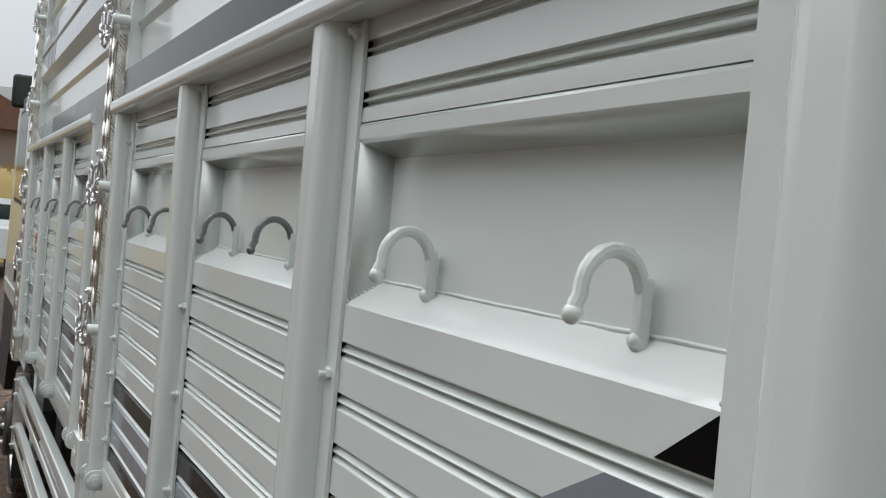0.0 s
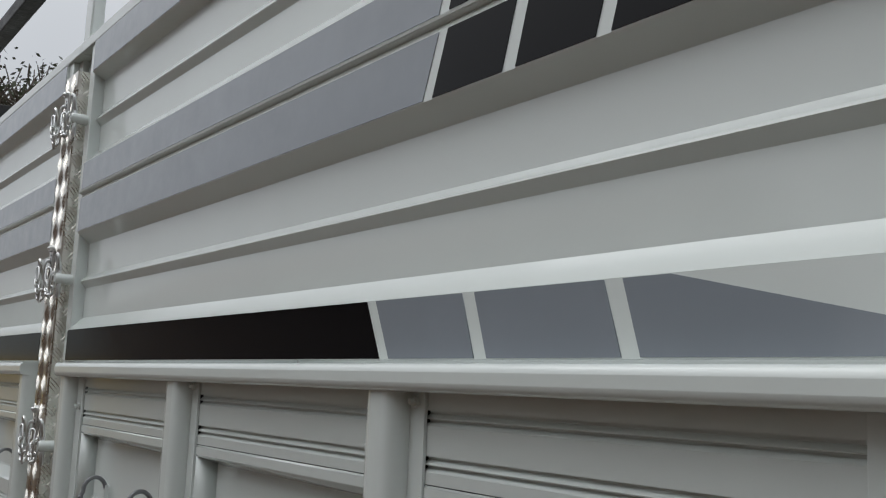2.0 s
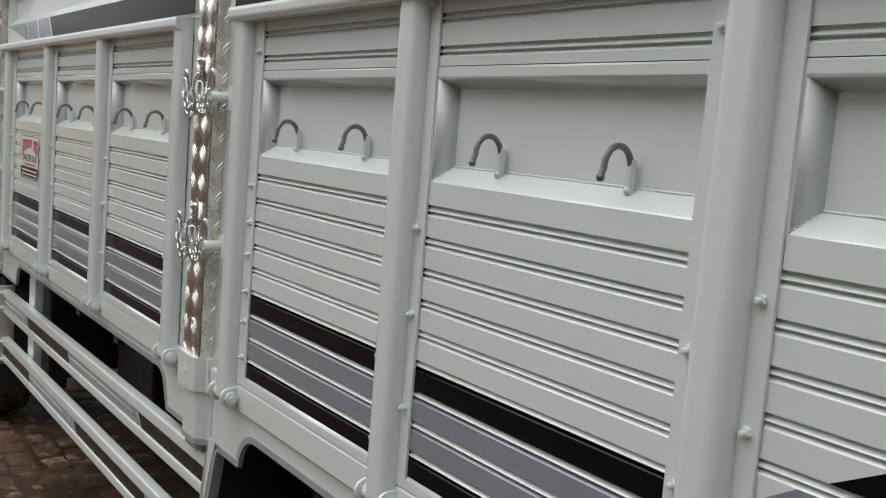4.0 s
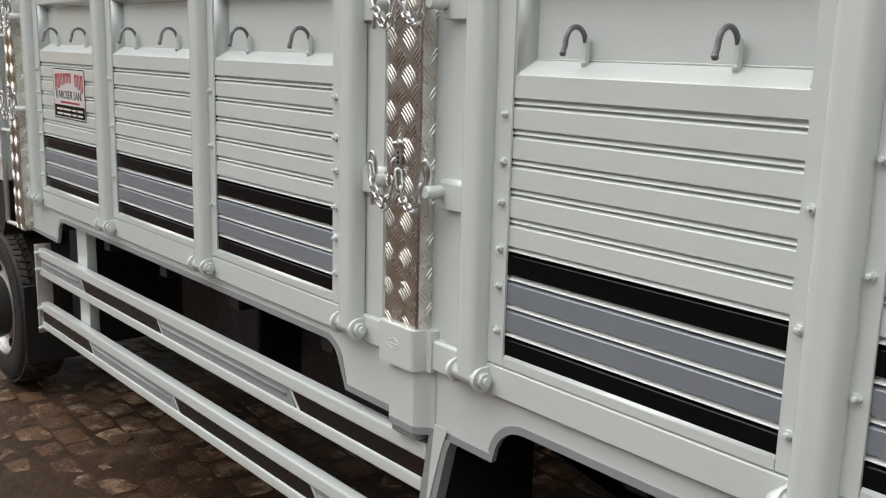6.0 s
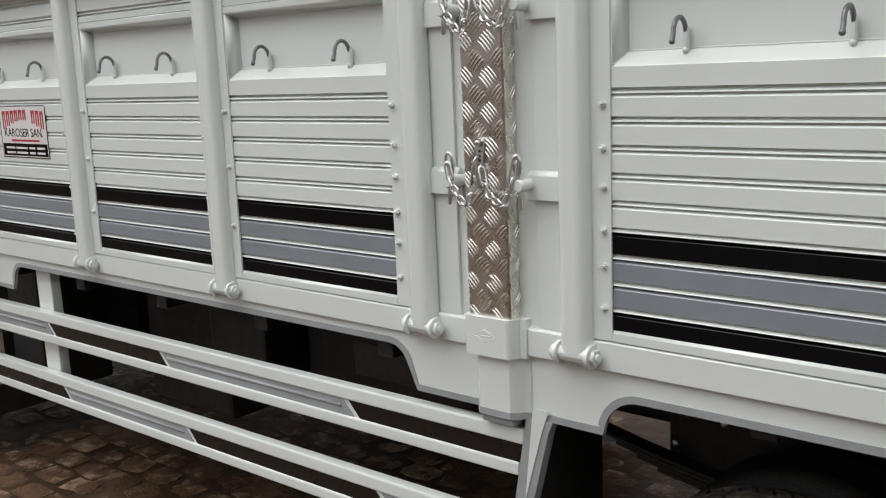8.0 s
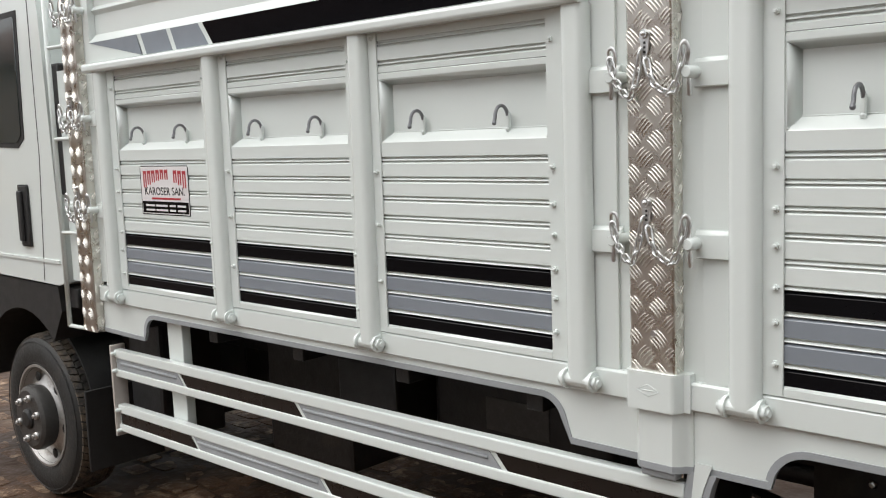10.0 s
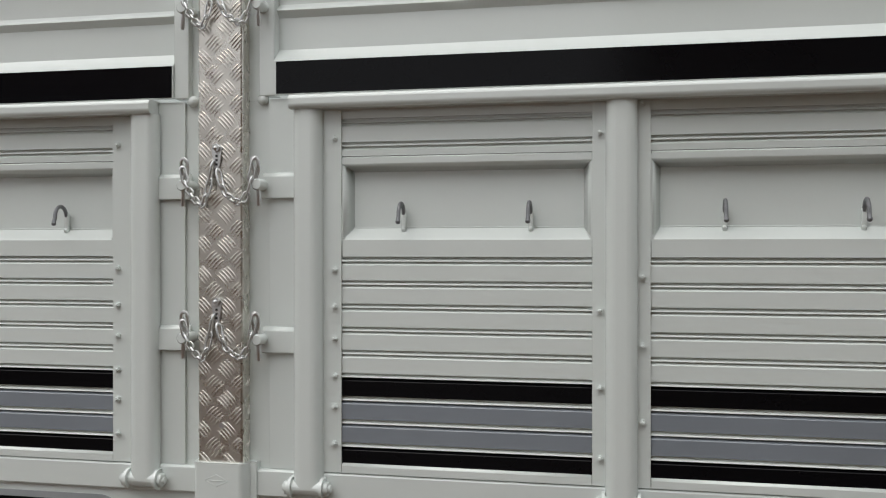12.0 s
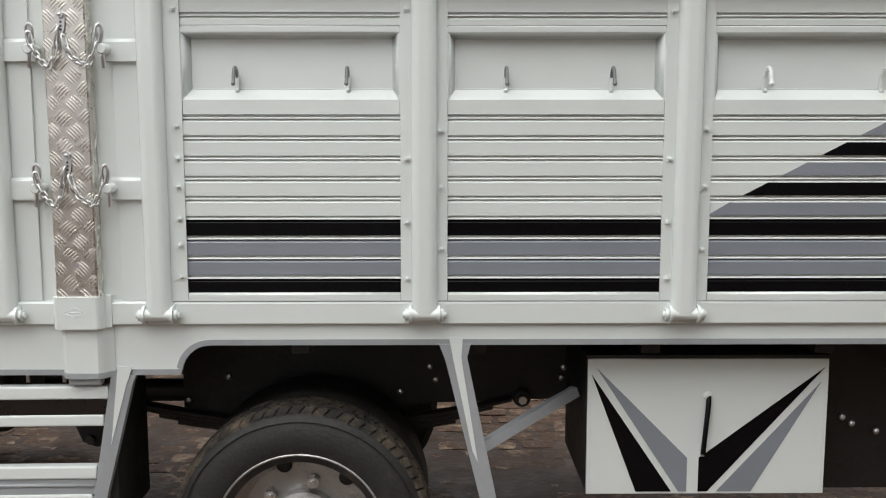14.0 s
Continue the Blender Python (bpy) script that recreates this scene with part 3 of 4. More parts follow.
def chain(cx, zc, label):
    """A hanging chain pair: an anchor on the column and a linch pin in a stud at either side."""
    ob = thing("safety_chain", cx, CY, zc + 0.09, label, "chain", "securing chains")
    rim = [(cx + 0.0145 * math.cos(radians(a)), zc + 0.094 + 0.0145 * math.sin(radians(a))) for a in range(-15, 196, 15)]
    bm = plate(B(), rim + [(cx - 0.0085, zc + 0.052), (cx - 0.004, zc + 0.044), (cx + 0.004, zc + 0.044), (cx + 0.0085, zc + 0.052)], CY - 0.0072, CY - 0.0022)
    lug = part("anchor_plate", bm, ZINC, ob)
    part("anchor_bolt", ball(hexnut(B(), (cx, zc + 0.098), 0.011, CY - 0.015, CY - 0.0015), (cx, CY - 0.015, zc + 0.098), 0.006), ZINC, lug)
    slot = B()
    for k in range(3):
        box(slot, cx - 0.003, cx + 0.003, CY - 0.0082, CY - 0.0068, zc + 0.052 + 0.011 * k, zc + 0.058 + 0.011 * k)
    part("anchor_slots", slot, PLASTIC, lug, "dark slots of the anchor plate")
    for s, px in ((-1, cx - 0.095), (1, cx + 0.118)):
        top = Vector((px - s * 0.004, -0.052, zc + 0.055))
        start = Vector((cx + s * 0.007, CY - 0.012, zc + 0.045))
        n = 10
        line = []
        for k in range(n + 1):
            u = k / n
            p = start.lerp(top, u)
            sag = 0.102 * (1 - (2 * u - 1) ** 2) + 0.012 * math.sin(u * 9 + s)
            line.append(Vector((p.x, min(p.y, CY - 0.010) - 0.004 * math.sin(u * math.pi), p.z - sag)))
        for k in range(n):
            a, c = line[k], line[k + 1]
            lk = link("chain_link", LINK, ob)
            d = (c - a)
            m = Matrix.Translation((a + c) / 2) @ d.to_track_quat("Z", "Y").to_matrix().to_4x4() @ Matrix.Rotation(radians(90 * (k % 2) + 20), 4, "Z") @ Matrix.Diagonal((1, 1, d.length / 0.0262, 1))
            m.translation = m.translation * S
            lk.matrix_basis = m
        stud = B()
        tube(stud, [(px, 0.012, zc), (px, -0.048, zc), (px, -0.053, zc)], 0.0135, 14, radii=[0.0155, 0.0155, 0.012])
        st = part("stud", stud, WHITE, ob, "white painted locking stud")
        pin = B()
        tube(pin, [(px - s * 0.004, -0.040, zc + 0.03), (px, -0.040, zc - 0.012), (px + s * 0.002, -0.040, zc - 0.052), (px + s * 0.002, -0.040, zc - 0.056)], 0.0058, 8, radii=[0.0058, 0.0058, 0.0056, 0.003])
        ring = []
        for k in range(17):
            a = 2 * math.pi * k / 16
            wide = 0.0125 * (0.72 + 0.28 * math.sin(a))
            ring.append((px - s * 0.006 + wide * math.cos(a), -0.044 - 0.005 * math.sin(a), zc + 0.045 + 0.026 * math.sin(a)))
        tube(pin, ring, 0.0048, 7, cap=False)
        part("linch_pin", pin, ZINC, ob)
    return ob


mid_chain = chain(-0.335, 1.366, "zinc-plated securing chain with two linch pins on column")
for dx, zs in ((0.0, (1.773, 2.245, 2.72)), (-2.98, (1.366, 1.773, 2.245, 2.72))):
    for z in zs:
        copy_thing(mid_chain, Matrix.Translation(mid_chain.location + Vector((dx, 0, z - 1.366)) * S))

# ---- platform: sill beam, skirt with cut-outs, floor ----
body = thing("truck", -0.6, 1.15, GZ, "white light truck with a striped cargo body", "truck")
part("sill_beam", prism(B(), [(0.02, 0.945), (-0.002, 0.945), (-0.006, 0.950), (-0.006, 1.012), (-0.002, 1.017), (0.02, 1.0175)], -3.24, 3.1), WHITE, body, smooth=10)


def quarter(cx, cz, r, a0, a1, n=8):
    return [(cx + r * math.cos(radians(a0 + (a1 - a0) * k / n)), cz + r * math.sin(radians(a0 + (a1 - a0) * k / n))) for k in range(n + 1)]


ZA, ZL = 0.879, 0.786
edge = [(-3.24, 0.802)] + [(-2.89, 0.797)] + quarter(-2.80, 0.832, 0.07, 180, 90) + quarter(-0.71, 0.835, 0.07, 90, 20) + [(-0.61, ZL), (-0.034, ZL)] + \
       quarter(0.06, ZA - 0.09, 0.09, 170, 90) + [(3.1, ZA)]
part("skirt", plate(B(), [(-3.24, 0.946)] + edge + [(3.1, 0.946)], 0.008, 0.016), WHITE, body)
border = []
for i, (x, z) in enumerate(edge):
    a, c = Vector(edge[max(i - 1, 0)]), Vector(edge[min(i + 1, len(edge) - 1)])
    d = (c - a).normalized()
    nrm = Vector((-d.y, d.x))
    border.append((x + nrm.x * 0.018, z + nrm.y * 0.018))
bm = B()
for (a, c), (p, q) in zip(zip(edge, edge[1:]), zip(border, border[1:])):
    vs = [bm.verts.new((v[0], y, v[1])) for y in (0.0045, 0.018) for v in (a, c, q, p)]
    for f in ((0, 1, 2, 3), (4, 7, 6, 5), (0, 4, 5, 1), (3, 2, 6, 7)):
        bm.faces.new([vs[k] for k in f])
bmesh.ops.remove_doubles(bm, verts=bm.verts, dist=0.0002)
part("skirt_border", bm, EDGE, body, "grey painted lower edge of the skirt")


def strut(outline, face):
    s = part("fender_strut", plate(B(), outline, 0.0, 0.03), EDGE, body, "white fender strut with grey painted edges")
    part("strut_face", plate(B(), face, -0.0025, 0.0), WHITE, s, "white painted middle of the strut")


strut([(-0.248, 0.788), (-0.170, 0.788), (-0.182, 0.762), (-0.307, 0.28), (-0.339, 0.28)], [(-0.226, 0.815), (-0.180, 0.815), (-0.202, 0.755), (-0.256, 0.566)])
strut([(0.764, 0.882), (0.862, 0.882), (0.851, 0.84), (0.966, 0.28), (0.918, 0.28), (0.783, 0.835)], [(0.795, 0.905), (0.838, 0.905), (0.833, 0.84), (0.886, 0.503), (0.869, 0.54), (0.808, 0.835)])
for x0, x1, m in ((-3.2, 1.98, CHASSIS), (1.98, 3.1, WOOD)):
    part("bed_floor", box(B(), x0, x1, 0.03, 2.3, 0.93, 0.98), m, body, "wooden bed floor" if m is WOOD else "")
for xx in [-3.0 + 0.55 * k for k in range(12)]:
    part("cross_member", box(B(), xx, xx + 0.06, 0.05, 2.25, 0.84, 0.93, 0.004), CHASSIS, body)
for yy in (0.72, 1.5):
    part("chassis_rail", box(B(), -5.2, 3.0, yy, yy + 0.07, 0.60, 0.84, 0.006), CHASSIS, body)
part("inner_fender", box(B(), -0.28, -0.25, 0.032, 0.36, 0.28, 0.80, 0.004), PLASTIC, body)
# dark sheet added in place of the unlit axle and spring clutter
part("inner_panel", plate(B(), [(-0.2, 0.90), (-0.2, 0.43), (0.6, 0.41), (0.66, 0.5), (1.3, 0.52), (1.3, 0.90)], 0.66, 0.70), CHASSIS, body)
part("spring_bush", lathe(B(), [(0.0, -0.02), (0.014, -0.02), (0.016, -0.008), (0.03, -0.008), (0.034, 0.0), (0.034, 0.03), (0.0, 0.03)], 20, (1.08, 0.62, 0.53)), PLASTIC, body, "dark rubber spring bush")
part("bush_bolt", hexnut(B(), (1.08, 0.53), 0.016, 0.585, 0.602), ZINC, body, "dull bolt in the spring bush")
for x, z in ((-0.028, 0.607), (0.733, 0.644), (0.755, 0.593), (0.62, 0.547), (1.23, 0.6), (1.24, 0.64), (-0.18, 0.515)):
    part("chassis_bolt", ball(B(), (x, 0.655, z), 0.012, 8, 6, 0.5), ZINC, body, "bright bolt head on the chassis")
# unseen dark sheet down to the ground, added to block far-side light
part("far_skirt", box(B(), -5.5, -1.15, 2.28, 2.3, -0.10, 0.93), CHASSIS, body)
# unseen far guard and an added box keep light from under the bed
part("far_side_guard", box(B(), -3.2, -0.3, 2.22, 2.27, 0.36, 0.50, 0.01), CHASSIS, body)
part("far_toolbox", box(B(), 1.2, 2.1, 1.8, 2.25, 0.35, 0.82, 0.01), CHASSIS, body)
for yy in (1.55, 1.85):
    part("far_tyre", lathe(B(), [(0.1, 0), (0.42, 0), (0.45, 0.03), (0.45, 0.21), (0.42, 0.24), (0.1, 0.24)], 40, (0.315, yy, 0.235)), RUBBER, body)
part("far_side_wall", box(B(), -3.2, 3.1, 2.302, 2.34, 0.94, 2.95, 0.004), WHITE, body, "plain white far side wall")
part("engine", box(B(), -5.3, -3.7, 0.6, 1.7, 0.1, 0.95, 0.05), CHASSIS, body)
# gearbox, made longer than needed to cover lit paving behind it
part("gearbox", box(B(), -3.4, -2.1, 0.85, 1.45, 0.32, 0.8, 0.05), CHASSIS, body)
part("propeller_shaft", lathe(B(), [(0, -2.2), (0.05, -2.2), (0.05, 0.2), (0, 0.2)], 14), CHASSIS, body).matrix_basis = Matrix.Translation(Vector((0.0, 1.15, 0.42)) * S) @ Matrix.Rotation(radians(-90), 4, "Z")
part("bed_front_wall", box(B(), -3.24, -3.2, 0.03, 2.3, 0.95, 2.95, 0.004), WHITE, body)
for yy in (0.60, 1.55):
    sp = B()
    for k in range(4):
        rise = [(-0.42 + 0.07 * k + (1.46 - 0.14 * k) * q / 12, 0.0) for q in range(13)]
        bow = [(x, 0.432 - 0.013 * k + 0.17 * (x - 0.31) ** 2) for x, _ in rise]
        prism(sp, bow + [(x, z + 0.011) for x, z in bow[::-1]], yy, yy + 0.06, axis="y")
    part("leaf_spring", sp, CHASSIS, body)
part("rear_axle", lathe(B(), [(0.0, 0.3), (0.06, 0.3), (0.065, 1.0), (0.16, 1.1), (0.16, 1.3), (0.065, 1.4), (0.06, 2.0), (0, 2.0)], 20, (0.315, 0, 0.235)), CHASSIS, body)
part("spring_hanger", plate(B(), [(-0.50, 0.62), (-0.36, 0.62), (-0.37, 0.47), (-0.41, 0.45), (-0.46, 0.47), (-0.48, 0.52)], 0.31, 0.35), CHASSIS, body)
part("hanger_bolt", hexnut(B(), (-0.43, 0.48), 0.017, 0.292, 0.31), HUBM, body, "dull steel bolt in the hanger")
for x in (-0.629, -0.506):
    part("body_clip", box(B(), x - 0.006, x + 0.006, 0.29, 0.30, 0.685, 0.715, 0.002), ZINC, body, "small pale clip under the bed")
# made-up dark box, added to hide the lit ground beyond
part("storage_box", box(B(), -2.62, -2.05, 0.45, 0.80, 0.25, 0.80, 0.02), CHASSIS, body)
part("fuel_tank", box(B(), -1.55, -0.75, 0.42, 0.75, 0.46, 0.80, 0.04, 4), CHASSIS, body)
part("battery_box", box(B(), -1.95, -1.62, 0.30, 0.68, 0.52, 0.80, 0.015), PLASTIC, body)
part("tank_label", box(B(), -1.28, -1.0, 0.416, 0.42, 0.60, 0.72, 0.002), HUBM, body, "dull sticker on the tank")
bm = B()
tube(bm, [(0.885, 0.05, 0.528), (1.06, 0.155, 0.598), (1.225, 0.25, 0.662)], 0.024, 4)
# sheet added to give the blackness of the shade under the bed's rear
part("rear_mudguard", box(B(), 2.12, 3.0, 0.95, 0.98, 0.05, 0.80, 0.006), CHASSIS, body)
part("rear_bracket", plate(B(), [(2.08, 0.83), (2.08, 0.30), (2.62, 0.30), (2.62, 0.60), (2.30, 0.72), (2.14, 0.82)], 0.30, 0.34), CHASSIS, body)
for x, z in ((2.15, 0.556), (2.27, 0.506), (2.184, 0.534)):
    part("bracket_bolt", ball(B(), (x, 0.29, z), 0.012, 8, 6, 0.8), ZINC, body, "bright bolt on the rear bracket")
part("fender_stay_rod", bm, EDGE, body, "grey steel stay rod")


def wheel(cx, cy, dual, front):
    w = B()
    ZC, KT, KR, W = (0.226, 1.06, 1.2, 0.205) if dual else (0.222, 1.10, 1.2, 0.24)
    prof = [(0.235, 0.012), (0.255, 0.0), (0.30, -0.012), (0.345, -0.006), (0.372, 0.007), (0.384, 0.018), (0.389, 0.032)]
    prof += [(0.386, 0.04), (0.388, W - 0.04)]
    prof += [(0.389, W - 0.032), (0.374, W - 0.008), (0.30, W + 0.01), (0.235, W - 0.01)]
    tyre = part("tyre", lathe(w, [(r * KT, y) for r, y in prof], 72, (cx, cy, ZC)), RUBBER, body, "worn black tyre with dried mud", smooth=40)
    lugs = B()
    # five rows of slanting blocks
    for row in range(5):
        y0 = 0.014 + (W - 0.028) * row / 5 + 0.0025
        y1 = y0 + (W - 0.028) / 5 - 0.005
        for k in range(64):
            a = 2 * math.pi * (k + (row % 2) * 0.45) / 64
            slant = 0.03 if row % 2 else -0.03
            vs = []
            for r in (0.385 * KT, 0.4045 * KT):
                for da in (0, 0.078):
                    for y in (y0, y1):
                        edge = (y == y0 and row == 0) or (y == y1 and row == 4)
                        rr = r - (0.013 if edge else 0.0 if row == 2 else 0.003)
                        aa = a + da + (slant if y == y1 else 0)
                        vs.append(lugs.verts.new((cx + rr * math.cos(aa), cy + y, ZC + rr * math.sin(aa))))
            for f in ((4, 5, 7, 6), (0, 1, 5, 4), (2, 6, 7, 3), (0, 4, 6, 2), (1, 3, 7, 5)):
                lugs.faces.new([vs[q] for q in f])
    for rib in (0.262, 0.366):
        rb = tube(B(), [(cx + rib * KT * math.cos(q * math.pi / 36), cy - 0.002 - (0.0095 if 0.27 < rib < 0.36 else 0.0), ZC + rib * KT * math.sin(q * math.pi / 36)) for q in range(73)], 0.0024, 5, cap=False)
        part("sidewall_rib", rb, RUBBER, tyre)
    tagged(part("tread_blocks", lugs, TREADM, tyre), kind="stuff")
    if front:
        rp = [(0.236, 0.02), (0.232, -0.004), (0.222, -0.004), (0.214, 0.02), (0.20, 0.05), (0.17, 0.035), (0.13, 0.012), (0.125, 0.006), (0.122, 0.006), (0.121, -0.05), (0.112, -0.058), (0.0, -0.058)]
    else:
        rp = [(0.236, 0.02), (0.235, -0.002), (0.232, -0.006), (0.228, -0.003), (0.224, 0.03), (0.214, 0.10), (0.175, 0.125), (0.12, 0.125), (0.10, 0.125), (0.10, 0.08), (0.07, 0.07), (0.0, 0.07)]
    rim = part("rim", lathe(B(), [(r * KR, y) for r, y in rp], 56, (cx, cy, ZC)), RIM, body, "dusty silver steel wheel rim", smooth=35)
    for k in range(6):
        a = 2 * math.pi * (k + 0.3) / 6
        y = -0.056 if front else 0.12
        rr = 0.115 if front else 0.152
        nut = hexnut(B(), (cx + rr * math.cos(a), ZC + rr * math.sin(a)), 0.021, cy + y - 0.03, cy + y)
        tube(nut, [(cx + rr * math.cos(a), cy + y - 0.03, ZC + rr * math.sin(a)), (cx + rr * math.cos(a), cy + y - 0.042, ZC + rr * math.sin(a))], 0.010, 8)
        part("wheel_nut", nut, ZINC if not front else RIM, rim)
    hp = [(0.0, -0.09), (0.04, -0.09), (0.055, -0.08), (0.06, 0.02)] if front else [(0.0, 0.035), (0.05, 0.035), (0.055, 0.05), (0.092, 0.055), (0.10, 0.07), (0.104, 0.13)]
    part("hub", lathe(B(), hp, 28, (cx, cy, ZC)), CHASSIS, rim, "black painted axle hub")
    if front:
        part("hub_flange", lathe(B(), [(0.0, -0.070), (0.150, -0.070), (0.172, -0.058), (0.178, -0.03), (0.165, 0.02)], 32, (cx, cy, ZC)), HUBM, rim, "dark grey wheel hub flange")
    for k in range(6):
        a = 2 * math.pi * (k + 0.8) / 6
        hole = ball(B(), (cx + 0.213 * math.cos(a), cy + (0.026 if front else 0.115), ZC + 0.213 * math.sin(a)), 0.027, 12, 8, 0.3)
        part("hand_hole", hole, CHASSIS, rim, "dark hand hole of the rim")
    if dual:
        part("inner_tyre", lathe(B(), [(r * KT, y + 0.30) for r, y in prof], 72, (cx, cy, ZC)), RUBBER, body, "inner tyre of the dual wheel", smooth=40)


wheel(0.315, 0.075, True, False)
wheel(-4.16, 0.075, False, True)
part("front_mudguard", box(B(), -3.56, -3.545, 0.03, 0.44, 0.05, 0.46, 0.006), PLASTIC, body)
bm = B()
outer = [(-4.19 + 0.50 * math.cos(radians(a)), 0.235 + 0.5 * math.sin(radians(a))) for a in range(-5, 66, 6)]
inner = [(-4.19 + 0.485 * math.cos(radians(a)), 0.235 + 0.485 * math.sin(radians(a))) for a in range(65, -6, -6)]
plate(bm, outer + inner, 0.15, 0.42)
part("mudguard_arch", bm, PLASTIC, body)
part("wheel_house_filler", box(B(), -3.5, -3.2, 0.25, 0.6, 0.2, 0.84, 0.02), PLASTIC, body)

# cab
cab = B()
pts = [(-5.6, 1.0), (-5.6, 1.2), (-5.45, 2.3), (-5.3, 2.42), (-3.72, 2.42), (-3.70, 2.3), (-3.64, 1.05), (-3.645, 0.99), (-3.70, 0.975), (-4.5, 0.985)]
plate(cab, pts, 0.02, 1.9)
cabo = part("cab", cab, WHITE, body, "white painted cab")
part("door_window", plate(B(), [(-5.1, 1.72), (-4.03, 1.68), (-3.98, 1.72), (-3.96, 2.3), (-5.0, 2.3)], 0.012, 0.02), GLASS, cabo, "dark glass cab window")
part("window_seal", plate(B(), [(-5.13, 1.69), (-4.03, 1.655), (-3.955, 1.70), (-3.93, 2.33), (-5.03, 2.33)], 0.016, 0.02), PLASTIC, cabo)
part("door_seam", plate(B(), [(-3.862, 0.99), (-3.856, 0.99), (-3.80, 1.6), (-3.80, 2.4), (-3.806, 2.4), (-3.806, 1.6)], 0.0185, 0.02), PLASTIC, cabo)
part("crease", plate(B(), [(-5.5, 1.085), (-3.67, 1.085), (-3.67, 1.10), (-5.5, 1.10)], 0.012, 0.02), WHITE, cabo)
part("rear_vent", box(B(), -3.69, -3.60, 0.05, 0.4, 1.42, 2.05, 0.01), PLASTIC, cabo, "black vent behind the cab")
arch = [(-5.6, 0.98), (-3.74, 0.965), (-3.72, 0.84)]
arch += [(-4.19 + 0.56 * math.cos(radians(a)), 0.235 + 0.58 * math.sin(radians(a))) for a in range(50, 176, 9)] + [(-5.6, 0.3)]
part("wheel_arch_trim", plate(B(), arch, 0.03, 1.8), PLASTIC, cabo, "dark plastic wheel arch below the door")
part("step_bracket", box(B(), -3.70, -3.60, 0.06, 0.14, 0.86, 0.96, 0.01), PLASTIC, cabo)
hd = part("door_handle", box(B(), -4.06, -3.955, 0.006, 0.02, 1.155, 1.47, 0.012, 3), PLASTIC, cabo, "black recessed door handle")
part("handle_grip", box(B(), -4.045, -4.0, -0.012, 0.01, 1.18, 1.44, 0.01, 3), PLASTIC, hd)

mr = part("door_mirror", box(B(), -5.06, -4.98, -0.06, 0.09, 2.36, 2.60, 0.025, 3), PLASTIC, cabo, "black door mirror on an arm")
part("mirror_arm", tube(B(), [(-5.03, 0.02, 2.40), (-5.05, 0.1, 2.34), (-5.1, 0.2, 2.3)], 0.012, 8), PLASTIC, mr)

# ---- grab rail in front of the corner column ----
gr = thing("grab_rail", -3.53, -0.02, 0.79, "thin white steel pipe rail with short rungs", "rail")
part("pipe", tube(B(), [(-3.535, -0.02, 0.80), (-3.535, -0.02, 2.9)], 0.012, 10), WHITE, gr)
for z in (0.80, 1.25, 1.69, 2.11, 2.55):
    part("rung", tube(B(), [(-3.535, -0.02, z), (-3.37, -0.005, z)], 0.0095, 8), WHITE, gr)

# ---- side guard ----
sg = thing("side_guard", -1.7, 0.02, 0.36, "white steel side guard with grey and dark stripes", "side guard")


def guard_rail(z1, cuts, cols):
    end = cuts[-1] - 0.004
    part("rail_bar", box(B(), -3.165, end + 0.01, 0.0, 0.04, z1 - 0.042, z1, 0.006), WHITE, sg)
    part("rail_bar", box(B(), -3.165, end - 0.008, 0.0, 0.04, z1 - 0.128, z1 - 0.092, 0.006), WHITE, sg)
    f = part("rail_channel", box(B(), -3.16, end, 0.009, 0.038, z1 - 0.0925, z1 - 0.0415), WHITE, sg)
    for (a, c), m in zip(zip(cuts, cuts[1:]), cols):
        za, zb = z1 - 0.0425, z1 - 0.0915
        la, lc = (0.0 if a == cuts[0] else 0.045), (0.0 if c == cuts[-1] else 0.045)
        a2 = a + (0.0 if a == cuts[0] else 0.025)
        part("stripe", plate(B(), [(a2, za), (c, za), (c + lc, zb), (a2 + la, zb)], 0.006, 0.009), m, f, "grey stripe" if m is EDGE else "dark reflective stripe")
        if m is EDGE:
            part("stripe_rib", prism(B(), [(0.007, za - 0.012), (0.001, za - 0.018), (0.001, za - 0.022), (0.007, za - 0.028)], a2 + 0.03, c - 0.005), EDGE, f)


guard_rail(0.752, (-3.15, -2.64, -1.85, -0.91, -0.262), (EDGE, BRONZE, EDGE, BRONZE))
guard_rail(0.495, (-3.15, -2.57, -1.73, -0.80, -0.312), (BRONZE, EDGE, BRONZE, EDGE))
part("end_plate", box(B(), -3.18, -3.165, -0.012, 0.06, 0.345, 0.77, 0.003), GALV, sg, "bare metal end plate")
for z in (0.375, 0.47, 0.655, 0.735):
    part("end_bolt", ball(hexnut(B(), (-3.15, z), 0.010, -0.016, 0.002), (-3.15, -0.016, z), 0.007), WHITE, sg)
for x0, x1 in ((-2.76, -2.645),):
    part("hanger", box(B(), x0, x1, 0.045, 0.09, 0.40, 0.94, 0.006), WHITE, sg)
# the guard hangs slightly lower towards the cab
sg.rotation_euler.y = -0.0085
sg.location.z -= 0.0125 * S

# ---- toolbox ----
tb = thing("toolbox", 1.63, 0.3, 0.345, "white steel toolbox with black and grey chevron stripes", "toolbox")
TX0, TX1, TZ0, TZ1, TY = 1.245, 2.025, 0.352, 0.805, 0.13
part("box_body", box(B(), TX0, TX1, TY, TY + 0.5, TZ0, TZ1, 0.006), CHASSIS, tb, "black painted box body")
part("lid_rim", box(B(), TX0 - 0.004, TX1 + 0.004, TY - 0.008, TY + 0.5, TZ1 + 0.001, TZ1 + 0.012, 0.003), CHASSIS, tb)
